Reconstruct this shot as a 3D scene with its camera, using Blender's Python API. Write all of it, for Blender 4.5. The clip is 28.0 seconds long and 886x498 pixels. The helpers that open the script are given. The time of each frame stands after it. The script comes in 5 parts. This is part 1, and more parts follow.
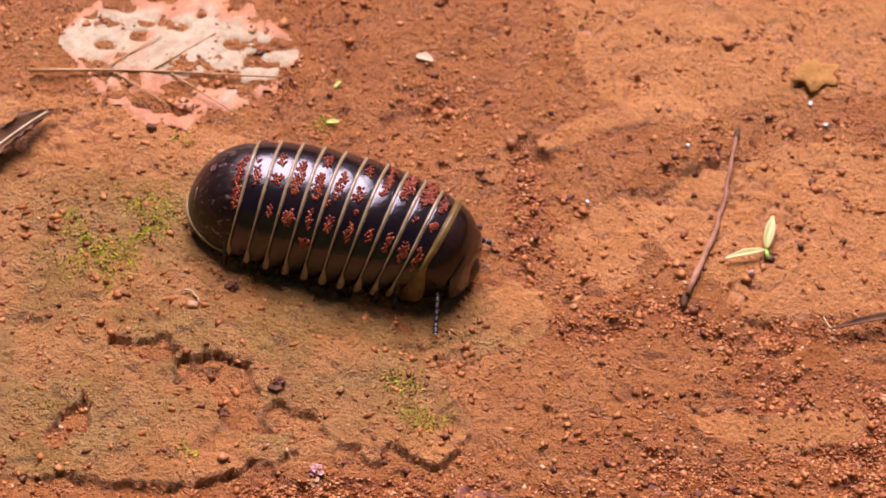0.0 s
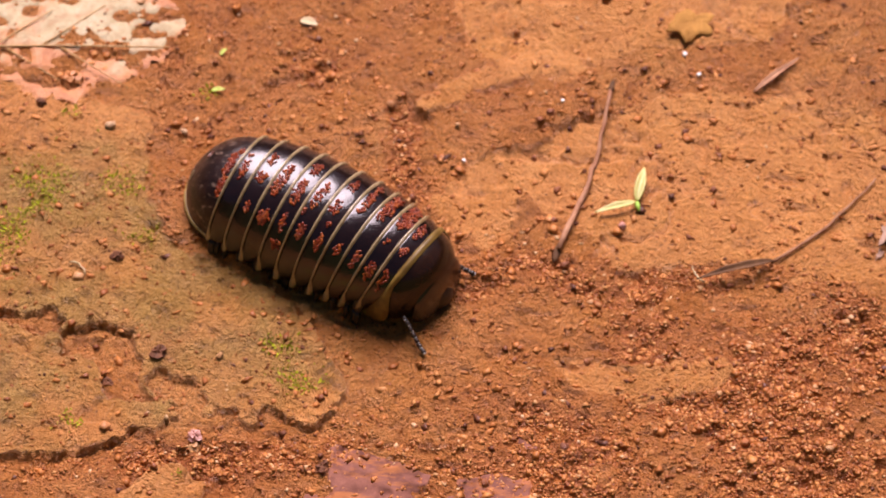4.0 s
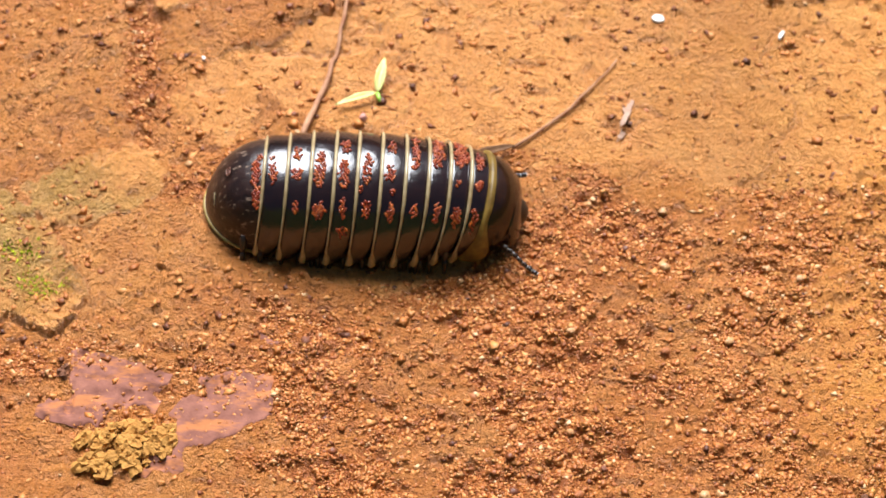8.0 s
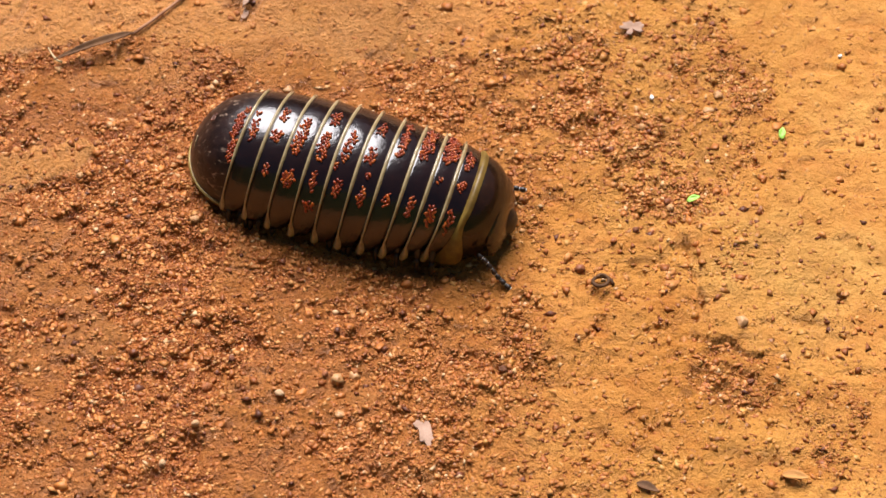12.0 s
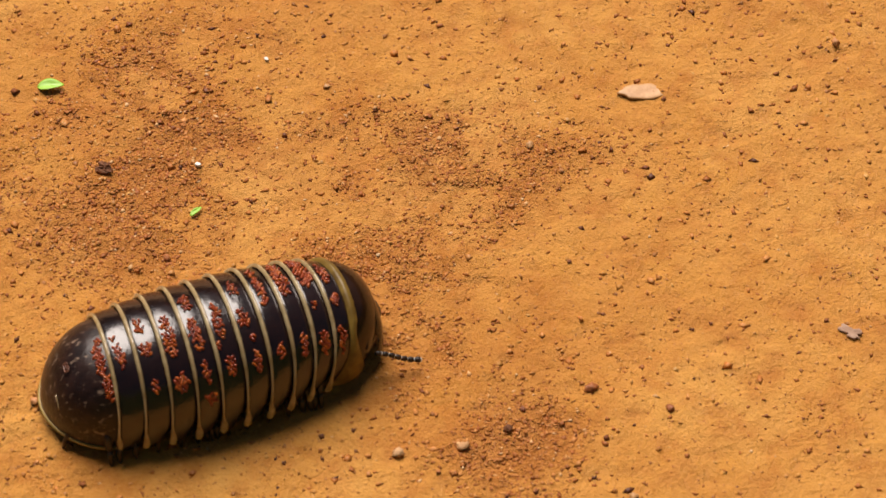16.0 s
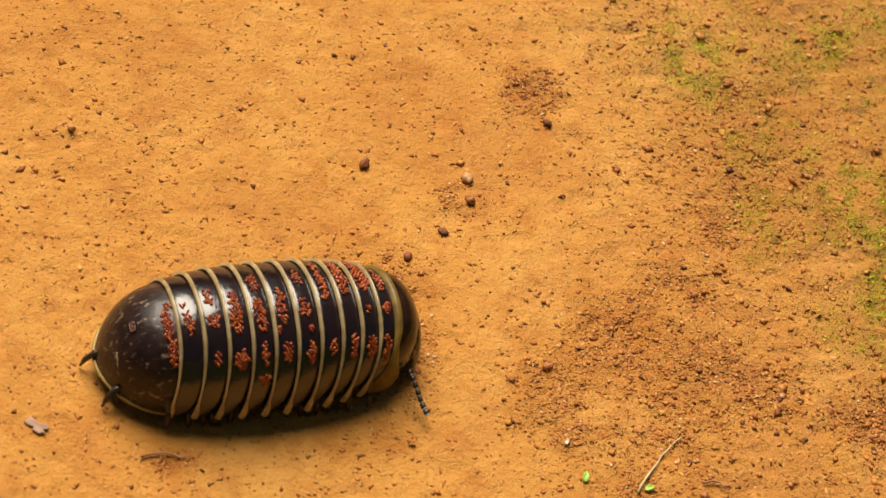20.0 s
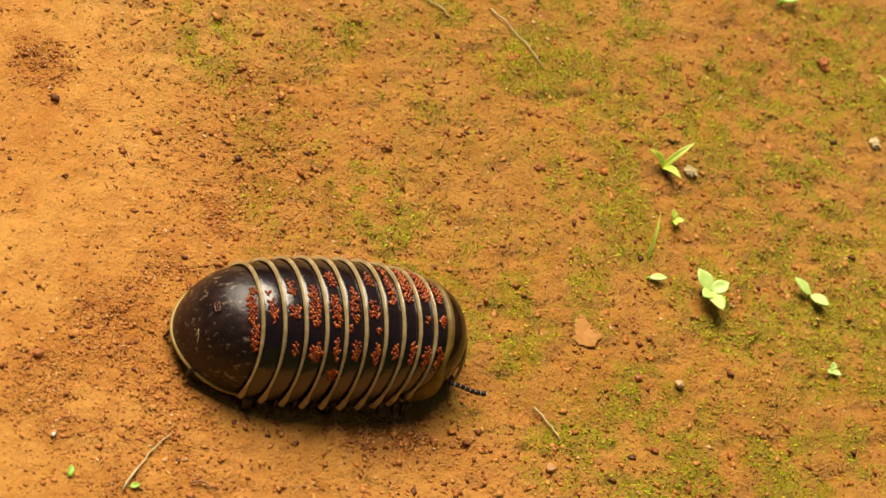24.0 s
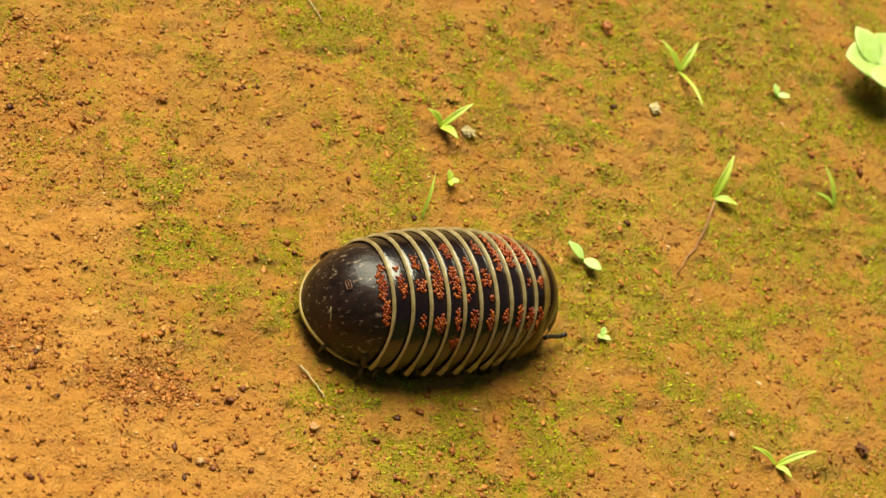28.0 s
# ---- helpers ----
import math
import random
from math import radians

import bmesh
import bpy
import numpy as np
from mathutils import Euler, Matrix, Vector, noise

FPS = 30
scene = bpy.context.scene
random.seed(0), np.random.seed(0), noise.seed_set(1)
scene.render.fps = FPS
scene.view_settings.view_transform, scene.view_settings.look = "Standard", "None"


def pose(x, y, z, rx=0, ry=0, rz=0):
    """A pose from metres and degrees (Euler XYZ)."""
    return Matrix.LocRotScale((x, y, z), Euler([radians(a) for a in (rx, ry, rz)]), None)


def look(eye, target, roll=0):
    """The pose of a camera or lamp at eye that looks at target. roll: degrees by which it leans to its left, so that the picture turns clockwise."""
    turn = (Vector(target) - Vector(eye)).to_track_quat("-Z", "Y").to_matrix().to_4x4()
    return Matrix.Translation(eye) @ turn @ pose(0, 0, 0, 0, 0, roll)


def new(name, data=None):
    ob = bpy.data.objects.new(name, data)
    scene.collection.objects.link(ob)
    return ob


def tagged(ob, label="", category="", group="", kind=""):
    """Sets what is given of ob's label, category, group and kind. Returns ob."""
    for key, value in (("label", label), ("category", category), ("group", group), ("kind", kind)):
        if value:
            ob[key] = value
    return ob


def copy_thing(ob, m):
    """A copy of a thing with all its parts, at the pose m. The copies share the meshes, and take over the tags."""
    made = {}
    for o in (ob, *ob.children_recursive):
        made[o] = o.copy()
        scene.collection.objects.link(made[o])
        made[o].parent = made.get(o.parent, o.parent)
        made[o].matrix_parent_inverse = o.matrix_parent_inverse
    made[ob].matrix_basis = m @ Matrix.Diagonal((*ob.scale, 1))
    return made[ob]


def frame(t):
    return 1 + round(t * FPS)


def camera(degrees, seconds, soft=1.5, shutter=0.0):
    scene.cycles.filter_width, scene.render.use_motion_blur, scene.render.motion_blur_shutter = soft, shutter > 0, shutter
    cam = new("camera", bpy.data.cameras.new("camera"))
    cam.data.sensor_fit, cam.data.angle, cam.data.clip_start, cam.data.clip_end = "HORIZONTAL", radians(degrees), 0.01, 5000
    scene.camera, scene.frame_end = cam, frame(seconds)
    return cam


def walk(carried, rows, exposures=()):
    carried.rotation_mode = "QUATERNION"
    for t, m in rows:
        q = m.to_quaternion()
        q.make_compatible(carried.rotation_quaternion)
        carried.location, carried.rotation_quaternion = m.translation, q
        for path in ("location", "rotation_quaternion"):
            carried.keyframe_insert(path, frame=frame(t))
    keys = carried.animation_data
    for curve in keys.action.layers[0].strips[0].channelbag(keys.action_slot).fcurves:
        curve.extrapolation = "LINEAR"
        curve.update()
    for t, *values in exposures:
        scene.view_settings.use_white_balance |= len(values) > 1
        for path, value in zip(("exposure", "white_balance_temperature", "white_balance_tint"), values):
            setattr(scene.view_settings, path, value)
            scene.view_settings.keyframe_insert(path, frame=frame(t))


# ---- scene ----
CM = 0.01


def aim(x, y, z, yaw, pitch, roll):
    """A camera pose from centimetres and degrees; yaw to the left of +y, pitch up."""
    a, b = radians(yaw), radians(pitch)
    eye = Vector((x, y, z)) * CM
    ahead = Vector((-math.sin(a) * math.cos(b), math.cos(a) * math.cos(b), math.sin(b)))
    return look(eye, eye + ahead, roll)


cam = camera(14.0, 28.0, soft=1.5)
cam.data.dof.use_dof, cam.data.dof.focus_distance, cam.data.dof.aperture_fstop = True, 0.528, 45
walk(cam, [
    (0.0, aim(0.00, -0.00, 42.81, 0.41, -49.18, 6.48)),
    (0.5, aim(2.26, -0.25, 43.51, 3.10, -50.12, 3.37)),
    (1.0, aim(2.22, -0.19, 43.47, 2.98, -50.26, 3.23)),
    (1.5, aim(2.42, -0.22, 43.54, 2.65, -50.41, 3.25)),
    (2.0, aim(2.24, -0.24, 43.49, 2.67, -50.42, 3.23)),
    (2.5, aim(2.26, 0.24, 43.93, 2.66, -50.71, 3.18)),
    (4.5, aim(4.46, 0.56, 45.72, 3.48, -51.86, 1.82)),
    (5.0, aim(5.17, 0.09, 45.55, 3.59, -51.92, 1.16)),
    (5.5, aim(5.85, 0.21, 46.07, 3.00, -52.69, 1.00)),
    (6.0, aim(6.13, -0.12, 46.06, 2.52, -52.30, 0.75)),
    (6.5, aim(6.14, 0.07, 46.08, 2.31, -52.63, 0.59)),
    (7.0, aim(6.20, 0.29, 45.88, 2.06, -52.91, 0.56)),
    (7.5, aim(6.62, 0.57, 45.17, 1.69, -52.87, 1.24)),
    (8.0, aim(6.45, 0.64, 45.44, 0.79, -53.19, 1.93)),
    (8.5, aim(7.27, 0.64, 45.45, 0.37, -52.37, 2.17)),
    (9.0, aim(7.58, 0.66, 45.66, -0.34, -51.87, 2.57)),
    (9.5, aim(7.56, 0.38, 45.09, -0.95, -51.55, 2.78)),
    (10.0, aim(7.68, 0.70, 45.06, -0.99, -52.82, 2.64)),
    (10.5, aim(8.64, 0.90, 44.98, -1.02, -53.09, 1.91)),
    (11.0, aim(9.09, 1.08, 44.46, -1.91, -53.07, 1.97)),
    (11.5, aim(9.49, 1.18, 44.04, -2.06, -54.04, 1.68)),
    (13.5, aim(13.39, 1.56, 41.35, -4.84, -54.44, -3.25)),
    (14.0, aim(14.13, 1.67, 40.92, -6.98, -53.96, -2.30)),
    (14.5, aim(16.08, 1.28, 40.62, -8.42, -53.73, -2.83)),
    (15.0, aim(17.38, 3.11, 41.89, -12.06, -55.34, 0.58)),
    (15.5, aim(17.87, 3.36, 42.09, -12.84, -54.45, 1.35)),
    (16.0, aim(18.20, 3.43, 41.72, -13.99, -54.03, 2.01)),
    (16.5, aim(18.54, 3.62, 41.42, -13.64, -55.19, 2.32)),
    (17.0, aim(19.15, 3.74, 41.79, -15.00, -54.33, 3.51)),
    (17.5, aim(19.32, 3.35, 42.00, -17.79, -53.32, 6.44)),
    (18.0, aim(20.47, 3.57, 41.36, -20.29, -53.33, 9.10)),
    (18.5, aim(21.52, 3.97, 41.06, -22.83, -53.90, 11.88)),
    (19.0, aim(21.27, 3.75, 41.46, -24.19, -52.45, 14.62)),
    (19.5, aim(21.46, 3.70, 41.05, -26.17, -51.68, 17.69)),
    (20.0, aim(21.73, 3.79, 40.85, -27.98, -51.07, 20.05)),
    (20.5, aim(21.95, 3.86, 40.91, -27.82, -51.15, 20.14)),
    (21.0, aim(22.46, 3.60, 40.63, -29.20, -50.95, 21.78)),
    (21.5, aim(23.19, 3.90, 40.60, -31.64, -51.29, 23.89)),
    (22.0, aim(22.95, 3.87, 40.30, -33.99, -50.18, 26.02)),
    (22.5, aim(23.10, 4.16, 40.87, -34.77, -49.92, 26.88)),
    (24.5, aim(21.57, 6.03, 40.78, -41.94, -48.69, 35.44)),
    (25.0, aim(21.48, 6.04, 40.57, -42.03, -48.37, 35.85)),
    (25.5, aim(21.09, 6.13, 40.36, -42.65, -48.08, 36.62)),
    (26.0, aim(20.80, 6.37, 40.25, -41.76, -48.34, 36.22)),
    (26.5, aim(21.81, 6.07, 41.08, -41.15, -48.87, 35.82)),
    (27.0, aim(22.37, 5.88, 40.79, -42.18, -48.09, 36.40)),
    (27.5, aim(22.85, 6.08, 40.87, -43.69, -48.50, 37.82)),
    (28.0, aim(22.88, 5.95, 41.35, -44.80, -48.46, 38.55)),
], exposures=[(0.0, 0.40, 6500, 38), (2.2, 0.42, 6500, 34), (4.6, 0.50, 7100, 26), (6.0, 0.86, 6400, 10), (7.0, 1.06, 6200, -2), (8.0, 1.00, 6200, 0), (9.5, 0.90, 6150, 2), (11.2, 0.78, 6400, 5), (14.0, 0.22, 7300, 7), (15.0, 0.16, 7500, 8), (17.0, 0.08, 7800, 6),
              (19.0, 0.22, 8100, 2), (21.0, 0.28, 8500, 0), (23.5, 0.28, 9000, 2), (26.0, 0.18, 9100, -6), (28.0, 0.43, 9100, -16)])

# ---------------------------------------------------------------- light
world = bpy.data.worlds.new("sky")
scene.world = world
world.use_nodes = True
wn = world.node_tree
sky = wn.nodes.new("ShaderNodeTexSky")
sky.sky_type = "NISHITA"
sky.sun_disc = False
sky.sun_elevation, sky.sun_rotation = radians(54), radians(-7)
wn.links.new(sky.outputs["Color"], wn.nodes["Background"].inputs["Color"])
wn.nodes["Background"].inputs["Strength"].default_value = 0.03
sun_data = bpy.data.lights.new("sun", "SUN")
sun_data.energy, sun_data.angle, sun_data.color = 4.8, radians(44), (1.0, 0.94, 1.0)
sun = new("sun", sun_data)
sun.matrix_world = look((-0.10, 0.88, 1.22), (0, 0, 0))

# ---------------------------------------------------------------- noise
RNG = np.random.default_rng(7)
LATTICE = RNG.random((8, 256, 256))


def value_noise(x, y, size, seed=0):
    """Smooth noise 0..1 with features of the given size."""
    x, y = np.asarray(x, float) / size + 37.3 * seed, np.asarray(y, float) / size + 11.9 * seed
    xi, yi = np.floor(x).astype(int), np.floor(y).astype(int)
    fx, fy = x - xi, y - yi
    fx, fy = fx * fx * (3 - 2 * fx), fy * fy * (3 - 2 * fy)
    t = LATTICE[seed % 8]
    a, b = t[xi % 256, yi % 256], t[(xi + 1) % 256, yi % 256]
    c, d = t[xi % 256, (yi + 1) % 256], t[(xi + 1) % 256, (yi + 1) % 256]
    return (a * (1 - fx) + b * fx) * (1 - fy) + (c * (1 - fx) + d * fx) * fy


def fbm(x, y, size, seed=0, octaves=4):
    total, amp, norm = 0.0, 1.0, 0.0
    for k in range(octaves):
        total = total + amp * value_noise(x, y, size / 2**k, seed + k)
        norm += amp
        amp *= 0.55
    return total / norm


def step(lo, hi, v):
    v = np.clip((v - lo) / (hi - lo), 0, 1)
    return v * v * (3 - 2 * v)


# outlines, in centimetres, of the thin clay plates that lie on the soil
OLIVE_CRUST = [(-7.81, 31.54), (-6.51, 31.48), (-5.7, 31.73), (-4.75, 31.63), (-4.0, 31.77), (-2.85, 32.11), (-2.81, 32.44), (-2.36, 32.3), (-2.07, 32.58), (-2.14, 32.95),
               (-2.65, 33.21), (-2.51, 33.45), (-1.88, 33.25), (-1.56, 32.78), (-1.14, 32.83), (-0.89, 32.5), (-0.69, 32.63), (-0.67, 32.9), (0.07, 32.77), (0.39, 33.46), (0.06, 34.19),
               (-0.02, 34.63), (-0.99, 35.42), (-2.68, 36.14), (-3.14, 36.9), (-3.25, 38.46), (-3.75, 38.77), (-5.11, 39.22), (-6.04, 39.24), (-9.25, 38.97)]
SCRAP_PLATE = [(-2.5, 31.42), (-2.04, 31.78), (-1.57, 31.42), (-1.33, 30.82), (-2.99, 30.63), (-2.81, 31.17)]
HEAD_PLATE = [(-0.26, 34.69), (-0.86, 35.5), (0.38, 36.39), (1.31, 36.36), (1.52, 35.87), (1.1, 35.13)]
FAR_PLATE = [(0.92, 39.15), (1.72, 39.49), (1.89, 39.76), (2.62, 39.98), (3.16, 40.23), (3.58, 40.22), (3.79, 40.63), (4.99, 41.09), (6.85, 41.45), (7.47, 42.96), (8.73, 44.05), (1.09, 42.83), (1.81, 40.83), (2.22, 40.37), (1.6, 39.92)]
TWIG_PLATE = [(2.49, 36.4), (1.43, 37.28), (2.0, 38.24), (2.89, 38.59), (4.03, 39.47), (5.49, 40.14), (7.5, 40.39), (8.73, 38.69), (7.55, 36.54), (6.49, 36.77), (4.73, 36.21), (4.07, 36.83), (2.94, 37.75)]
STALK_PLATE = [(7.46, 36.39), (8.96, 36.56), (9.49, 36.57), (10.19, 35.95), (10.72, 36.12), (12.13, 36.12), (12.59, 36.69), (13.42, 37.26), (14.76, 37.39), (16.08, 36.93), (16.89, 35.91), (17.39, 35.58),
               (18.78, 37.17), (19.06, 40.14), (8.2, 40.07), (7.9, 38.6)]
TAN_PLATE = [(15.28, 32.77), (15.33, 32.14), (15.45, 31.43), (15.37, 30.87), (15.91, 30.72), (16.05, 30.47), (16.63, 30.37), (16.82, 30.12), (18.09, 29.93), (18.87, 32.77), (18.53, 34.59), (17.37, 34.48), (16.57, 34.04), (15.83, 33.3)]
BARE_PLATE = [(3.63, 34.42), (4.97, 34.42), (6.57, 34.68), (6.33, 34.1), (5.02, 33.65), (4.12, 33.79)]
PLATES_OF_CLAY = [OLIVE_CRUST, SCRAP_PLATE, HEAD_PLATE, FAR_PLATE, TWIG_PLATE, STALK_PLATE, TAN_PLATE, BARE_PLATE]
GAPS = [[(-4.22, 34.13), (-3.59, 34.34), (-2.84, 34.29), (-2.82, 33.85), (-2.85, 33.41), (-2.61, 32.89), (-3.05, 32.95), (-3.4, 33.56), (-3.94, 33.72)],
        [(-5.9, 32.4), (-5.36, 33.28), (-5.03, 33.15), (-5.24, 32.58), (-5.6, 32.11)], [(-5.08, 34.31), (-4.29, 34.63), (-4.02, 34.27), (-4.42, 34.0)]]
# blots in centimetres: centre, half sizes, turn; where the plates' edges stand clear of the soil below
CLEAR = [(-2.6, 33.2, 4.4, 2.2, 0), (15.9, 31.2, 1.3, 1.9, 0), (2.2, 39.6, 1.8, 0.9, 20)]
OLIVE = [(-1.75, 34.48, 3.4, 2.4, 8), (-5.37, 34.45, 2.8, 3.6, 0), (-3.65, 36.90, 2.6, 1.2, 0), (17.0, 31.8, 1.5, 2.0, 0)]
# where old leaves have pressed the soil flat
PRESSED = [(-5.0, 40.5, 2.3, 1.7, 0), (0.87, 31.6, 0.9, 0.7, 0), (2.84, 31.3, 0.9, 1.3, 0)]
GRAVEL_NEAR_START = [(4.41, 36.11, 3.16, 0.62, 7), (7.09, 34.72, 3.4, 1.1, 5), (5.92, 32.32, 3.8, 1.5, 7), (1.03, 37.82, 0.36, 1.27, 7), (-0.86, 40.25, 0.95, 0.5, 7), (-3.17, 40.03, 0.37, 0.57, 7),
                     (11.15, 35.34, 1.5, 0.8, 0), (14.41, 34.91, 1.97, 1.68, 0), (7.96, 30.71, 4.4, 2.6, 0), (5.65, 34.4, 1.42, 1.2, 0), (4.41, 31.11, 2.08, 2.7, 0), (-5.77, 36.55, 0.5, 0.5, 0), (-1.9, 31.9, 2.6, 0.4, 8)]
GRAVEL_ON_THE_WAY = [(10.91, 30.99, 2.2, 3.88, -9), (12.87, 28.31, 0.9, 1.4, -9), (13.54, 35.44, 3.25, 0.65, -9), (15.93, 30.0, 0.6, 0.44, -9), (17.19, 29.46, 0.55, 0.48, -9), (21.49, 26.83, 0.45, 0.91, -9),
                     (20.89, 34.29, 1.88, 1.35, -11), (25.85, 34.34, 2.6, 1.0, -11), (24.08, 32.92, 1.42, 0.61, -11), (24.59, 30.91, 0.72, 0.88, -11), (25.79, 29.41, 1.02, 1.0, -11), (25.96, 27.14, 1.07, 0.72, -11)]
GRAVEL_FARTHER_ON = [(17.25, 29.03, 0.42, 0.68, -11), (21.99, 35.5, 1.43, 1.68, -11), (25.41, 29.38, 1.28, 0.5, -11), (21.67, 31.85, 0.74, 1.44, -11), (37.84, 33.79, 0.39, 0.27, -3),
                     (39.39, 30.03, 1.3, 1.5, -4), (32.51, 29.63, 0.31, 0.19, -4), (41.63, 33.25, 0.9, 0.8, -3), (35.92, 31.49, 0.93, 1.27, -2), (40.85, 31.35, 0.88, 1.48, 1), (39.03, 29.8, 1.18, 0.79, 0),
                     (39.24, 35.65, 0.4, 0.47, 3), (42.0, 34.2, 1.0, 1.3, 2), (41.34, 30.39, 0.56, 0.57, 1), (43.21, 29.5, 0.7, 0.38, 1)]
GRAVEL = GRAVEL_NEAR_START + GRAVEL_ON_THE_WAY + GRAVEL_FARTHER_ON


def inside_outline(x, y, outline):
    """Distance in centimetres to an outline: above 0 inside it; only worked out close by."""
    px, py = np.array([p[0] for p in outline]), np.array([p[1] for p in outline])
    out = np.full(np.shape(x), -3.0)
    near = (x > px.min() - 1) & (x < px.max() + 1) & (y > py.min() - 1) & (y < py.max() + 1)
    if not near.any():
        return out
    u, v = x[near], y[near]
    best, odd = np.full(u.shape, 9.0), np.zeros(u.shape, bool)
    for ax, ay, bx, by in zip(px, py, np.roll(px, -1), np.roll(py, -1)):
        dx, dy = bx - ax, by - ay
        k = np.clip(((u - ax) * dx + (v - ay) * dy) / (dx * dx + dy * dy), 0, 1)
        best = np.minimum(best, (u - ax - k * dx) ** 2 + (v - ay - k * dy) ** 2)
        odd ^= ((ay > v) != (by > v)) & (u < dx * (v - ay) / (dy + 1e-9 * (dy == 0)) + ax)
    out[near] = np.where(odd, 1, -1) * np.sqrt(best)
    return out


def zone(x, y, shapes, rough, seed, grain=1.5):
    """How far inside a set of rough-edged blots a point lies: above 0 is inside."""
    best = np.full(np.shape(x), -9.0)
    wob = (fbm(x, y, grain, seed, 5) - 0.5) * rough
    for cx, cy, rx, ry, turn in shapes:
        c, s = math.cos(radians(turn)), math.sin(radians(turn))
        u, v = ((x - cx) * c + (y - cy) * s) / rx, (-(x - cx) * s + (y - cy) * c) / ry
        best = np.maximum(best, 1 - np.sqrt(u * u + v * v))
    return best + wob


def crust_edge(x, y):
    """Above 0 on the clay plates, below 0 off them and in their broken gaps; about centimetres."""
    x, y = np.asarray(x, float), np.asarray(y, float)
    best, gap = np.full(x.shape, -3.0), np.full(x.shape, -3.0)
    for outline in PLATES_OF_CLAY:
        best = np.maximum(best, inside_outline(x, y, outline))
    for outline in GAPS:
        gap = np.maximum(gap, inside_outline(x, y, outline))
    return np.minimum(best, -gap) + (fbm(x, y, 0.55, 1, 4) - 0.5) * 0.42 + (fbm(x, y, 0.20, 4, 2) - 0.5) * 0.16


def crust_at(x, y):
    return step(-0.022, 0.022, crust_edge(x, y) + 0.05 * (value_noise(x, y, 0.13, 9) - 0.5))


def gravel_at(x, y):
    loose = step(16.0, 22.0, np.asarray(x, float))
    return step(-0.38 - 0.3 * loose, 0.32 + 0.35 * loose, zone(x, y, GRAVEL, 1.9, 2)) * (1 - 0.25 * loose) * (0.25 + 0.75 * step(0.38, 0.52, fbm(x, y, 0.9, 5, 4))) * (1 - 0.85 * crust_at(x, y))


def brown_at(x, y):
    """The darker tone of the soil in and about the grit."""
    return np.maximum(gravel_at(x, y), 0.55 * step(-0.75, 0.55, zone(x, y, GRAVEL, 1.9, 2)) * (0.4 + 0.6 * fbm(x, y, 0.8, 3, 4)) * (1 - 0.6 * crust_at(x, y))) * (1 - 0.55 * step(33.0, 38.0, np.asarray(x, float))) * (1 - 0.78 * step(8.5, 11.5, np.asarray(x, float)) * (1 - step(16.0, 19.5, np.asarray(x, float))))


def olive_at(x, y):
    return step(-0.15, 0.4, zone(x, y, OLIVE, 1.2, 3)) * (0.08 + 0.86 * crust_at(x, y)) * (0.35 + 0.65 * step(0.36, 0.62, fbm(x, y, 0.9, 6, 4)))


def moss_at(x, y):
    """Rises to the mossy side, past a line that runs aslant."""
    along = (x - 43.08) * 0.92 + (y - 33.17) * 0.35
    return step(-1.4, 3.2, along + (fbm(x, y, 3.0, 4, 4) - 0.5) * 6.5)


def calm_at(x):
    """The soil lies smoother along a dry stretch."""
    return step(14.5, 21.0, np.asarray(x, float)) * (1 - 0.6 * step(38.5, 43.5, np.asarray(x, float)))


def height_at(x, y):
    """Height of the soil in centimetres."""
    fade = np.exp(-((np.maximum(np.abs(x - 25) - 40, 0) / 30) ** 2)) * np.exp(-((np.maximum(np.abs(y - 35) - 20, 0) / 30) ** 2))
    g, c = gravel_at(x, y), crust_at(x, y)
    h = (fbm(x, y, 5.0, 5, 3) - 0.5) * 0.16
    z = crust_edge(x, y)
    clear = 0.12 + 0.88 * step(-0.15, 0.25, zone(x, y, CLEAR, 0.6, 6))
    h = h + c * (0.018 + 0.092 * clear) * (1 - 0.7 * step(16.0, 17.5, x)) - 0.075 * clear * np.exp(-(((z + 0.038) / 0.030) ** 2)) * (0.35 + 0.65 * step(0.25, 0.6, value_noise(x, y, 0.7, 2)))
    crack = fbm(x, y, 2.2, 1, 5) - 0.5
    h = h - 0.09 * c * np.exp(-((crack / 0.010) ** 2)) * step(0.5, 0.7, value_noise(x, y, 2.3, 3))
    calm = (1 - 0.35 * calm_at(x)) * (1 - 0.6 * c * (1 - 0.8 * step(-0.15, 0.4, zone(x, y, OLIVE, 1.2, 3)))) * (1 - 0.7 * step(-0.1, 0.3, zone(x, y, PRESSED, 0.5, 4)))
    rough = (0.35 + 0.65 * value_noise(x, y, 1.3, 7)) * calm
    h = h + (fbm(x, y, 0.6, 3, 4) - 0.5) * (0.22 - 0.09 * calm_at(x) + 0.18 * g) * rough
    h = h + (value_noise(x, y, 0.15, 1) - 0.5) * (0.072 - 0.035 * calm_at(x) + 0.05 * g) * calm
    pits = value_noise(x, y, 0.30, 2)
    h = h - step(0.68, 0.90, pits) * 0.07 * (1 - g) * (1 - 0.7 * calm_at(x))
    ledge = fbm(x, y, 2.6, 6, 5)
    for level in (0.42, 0.50, 0.57):
        h = h + step(level, level + 0.006, ledge) * 0.035 * (1 - c) * (1 - calm_at(x)) * (1 - 0.7 * g) * step(0.40, 0.6, value_noise(x, y, 1.9, 4))
    return h * fade


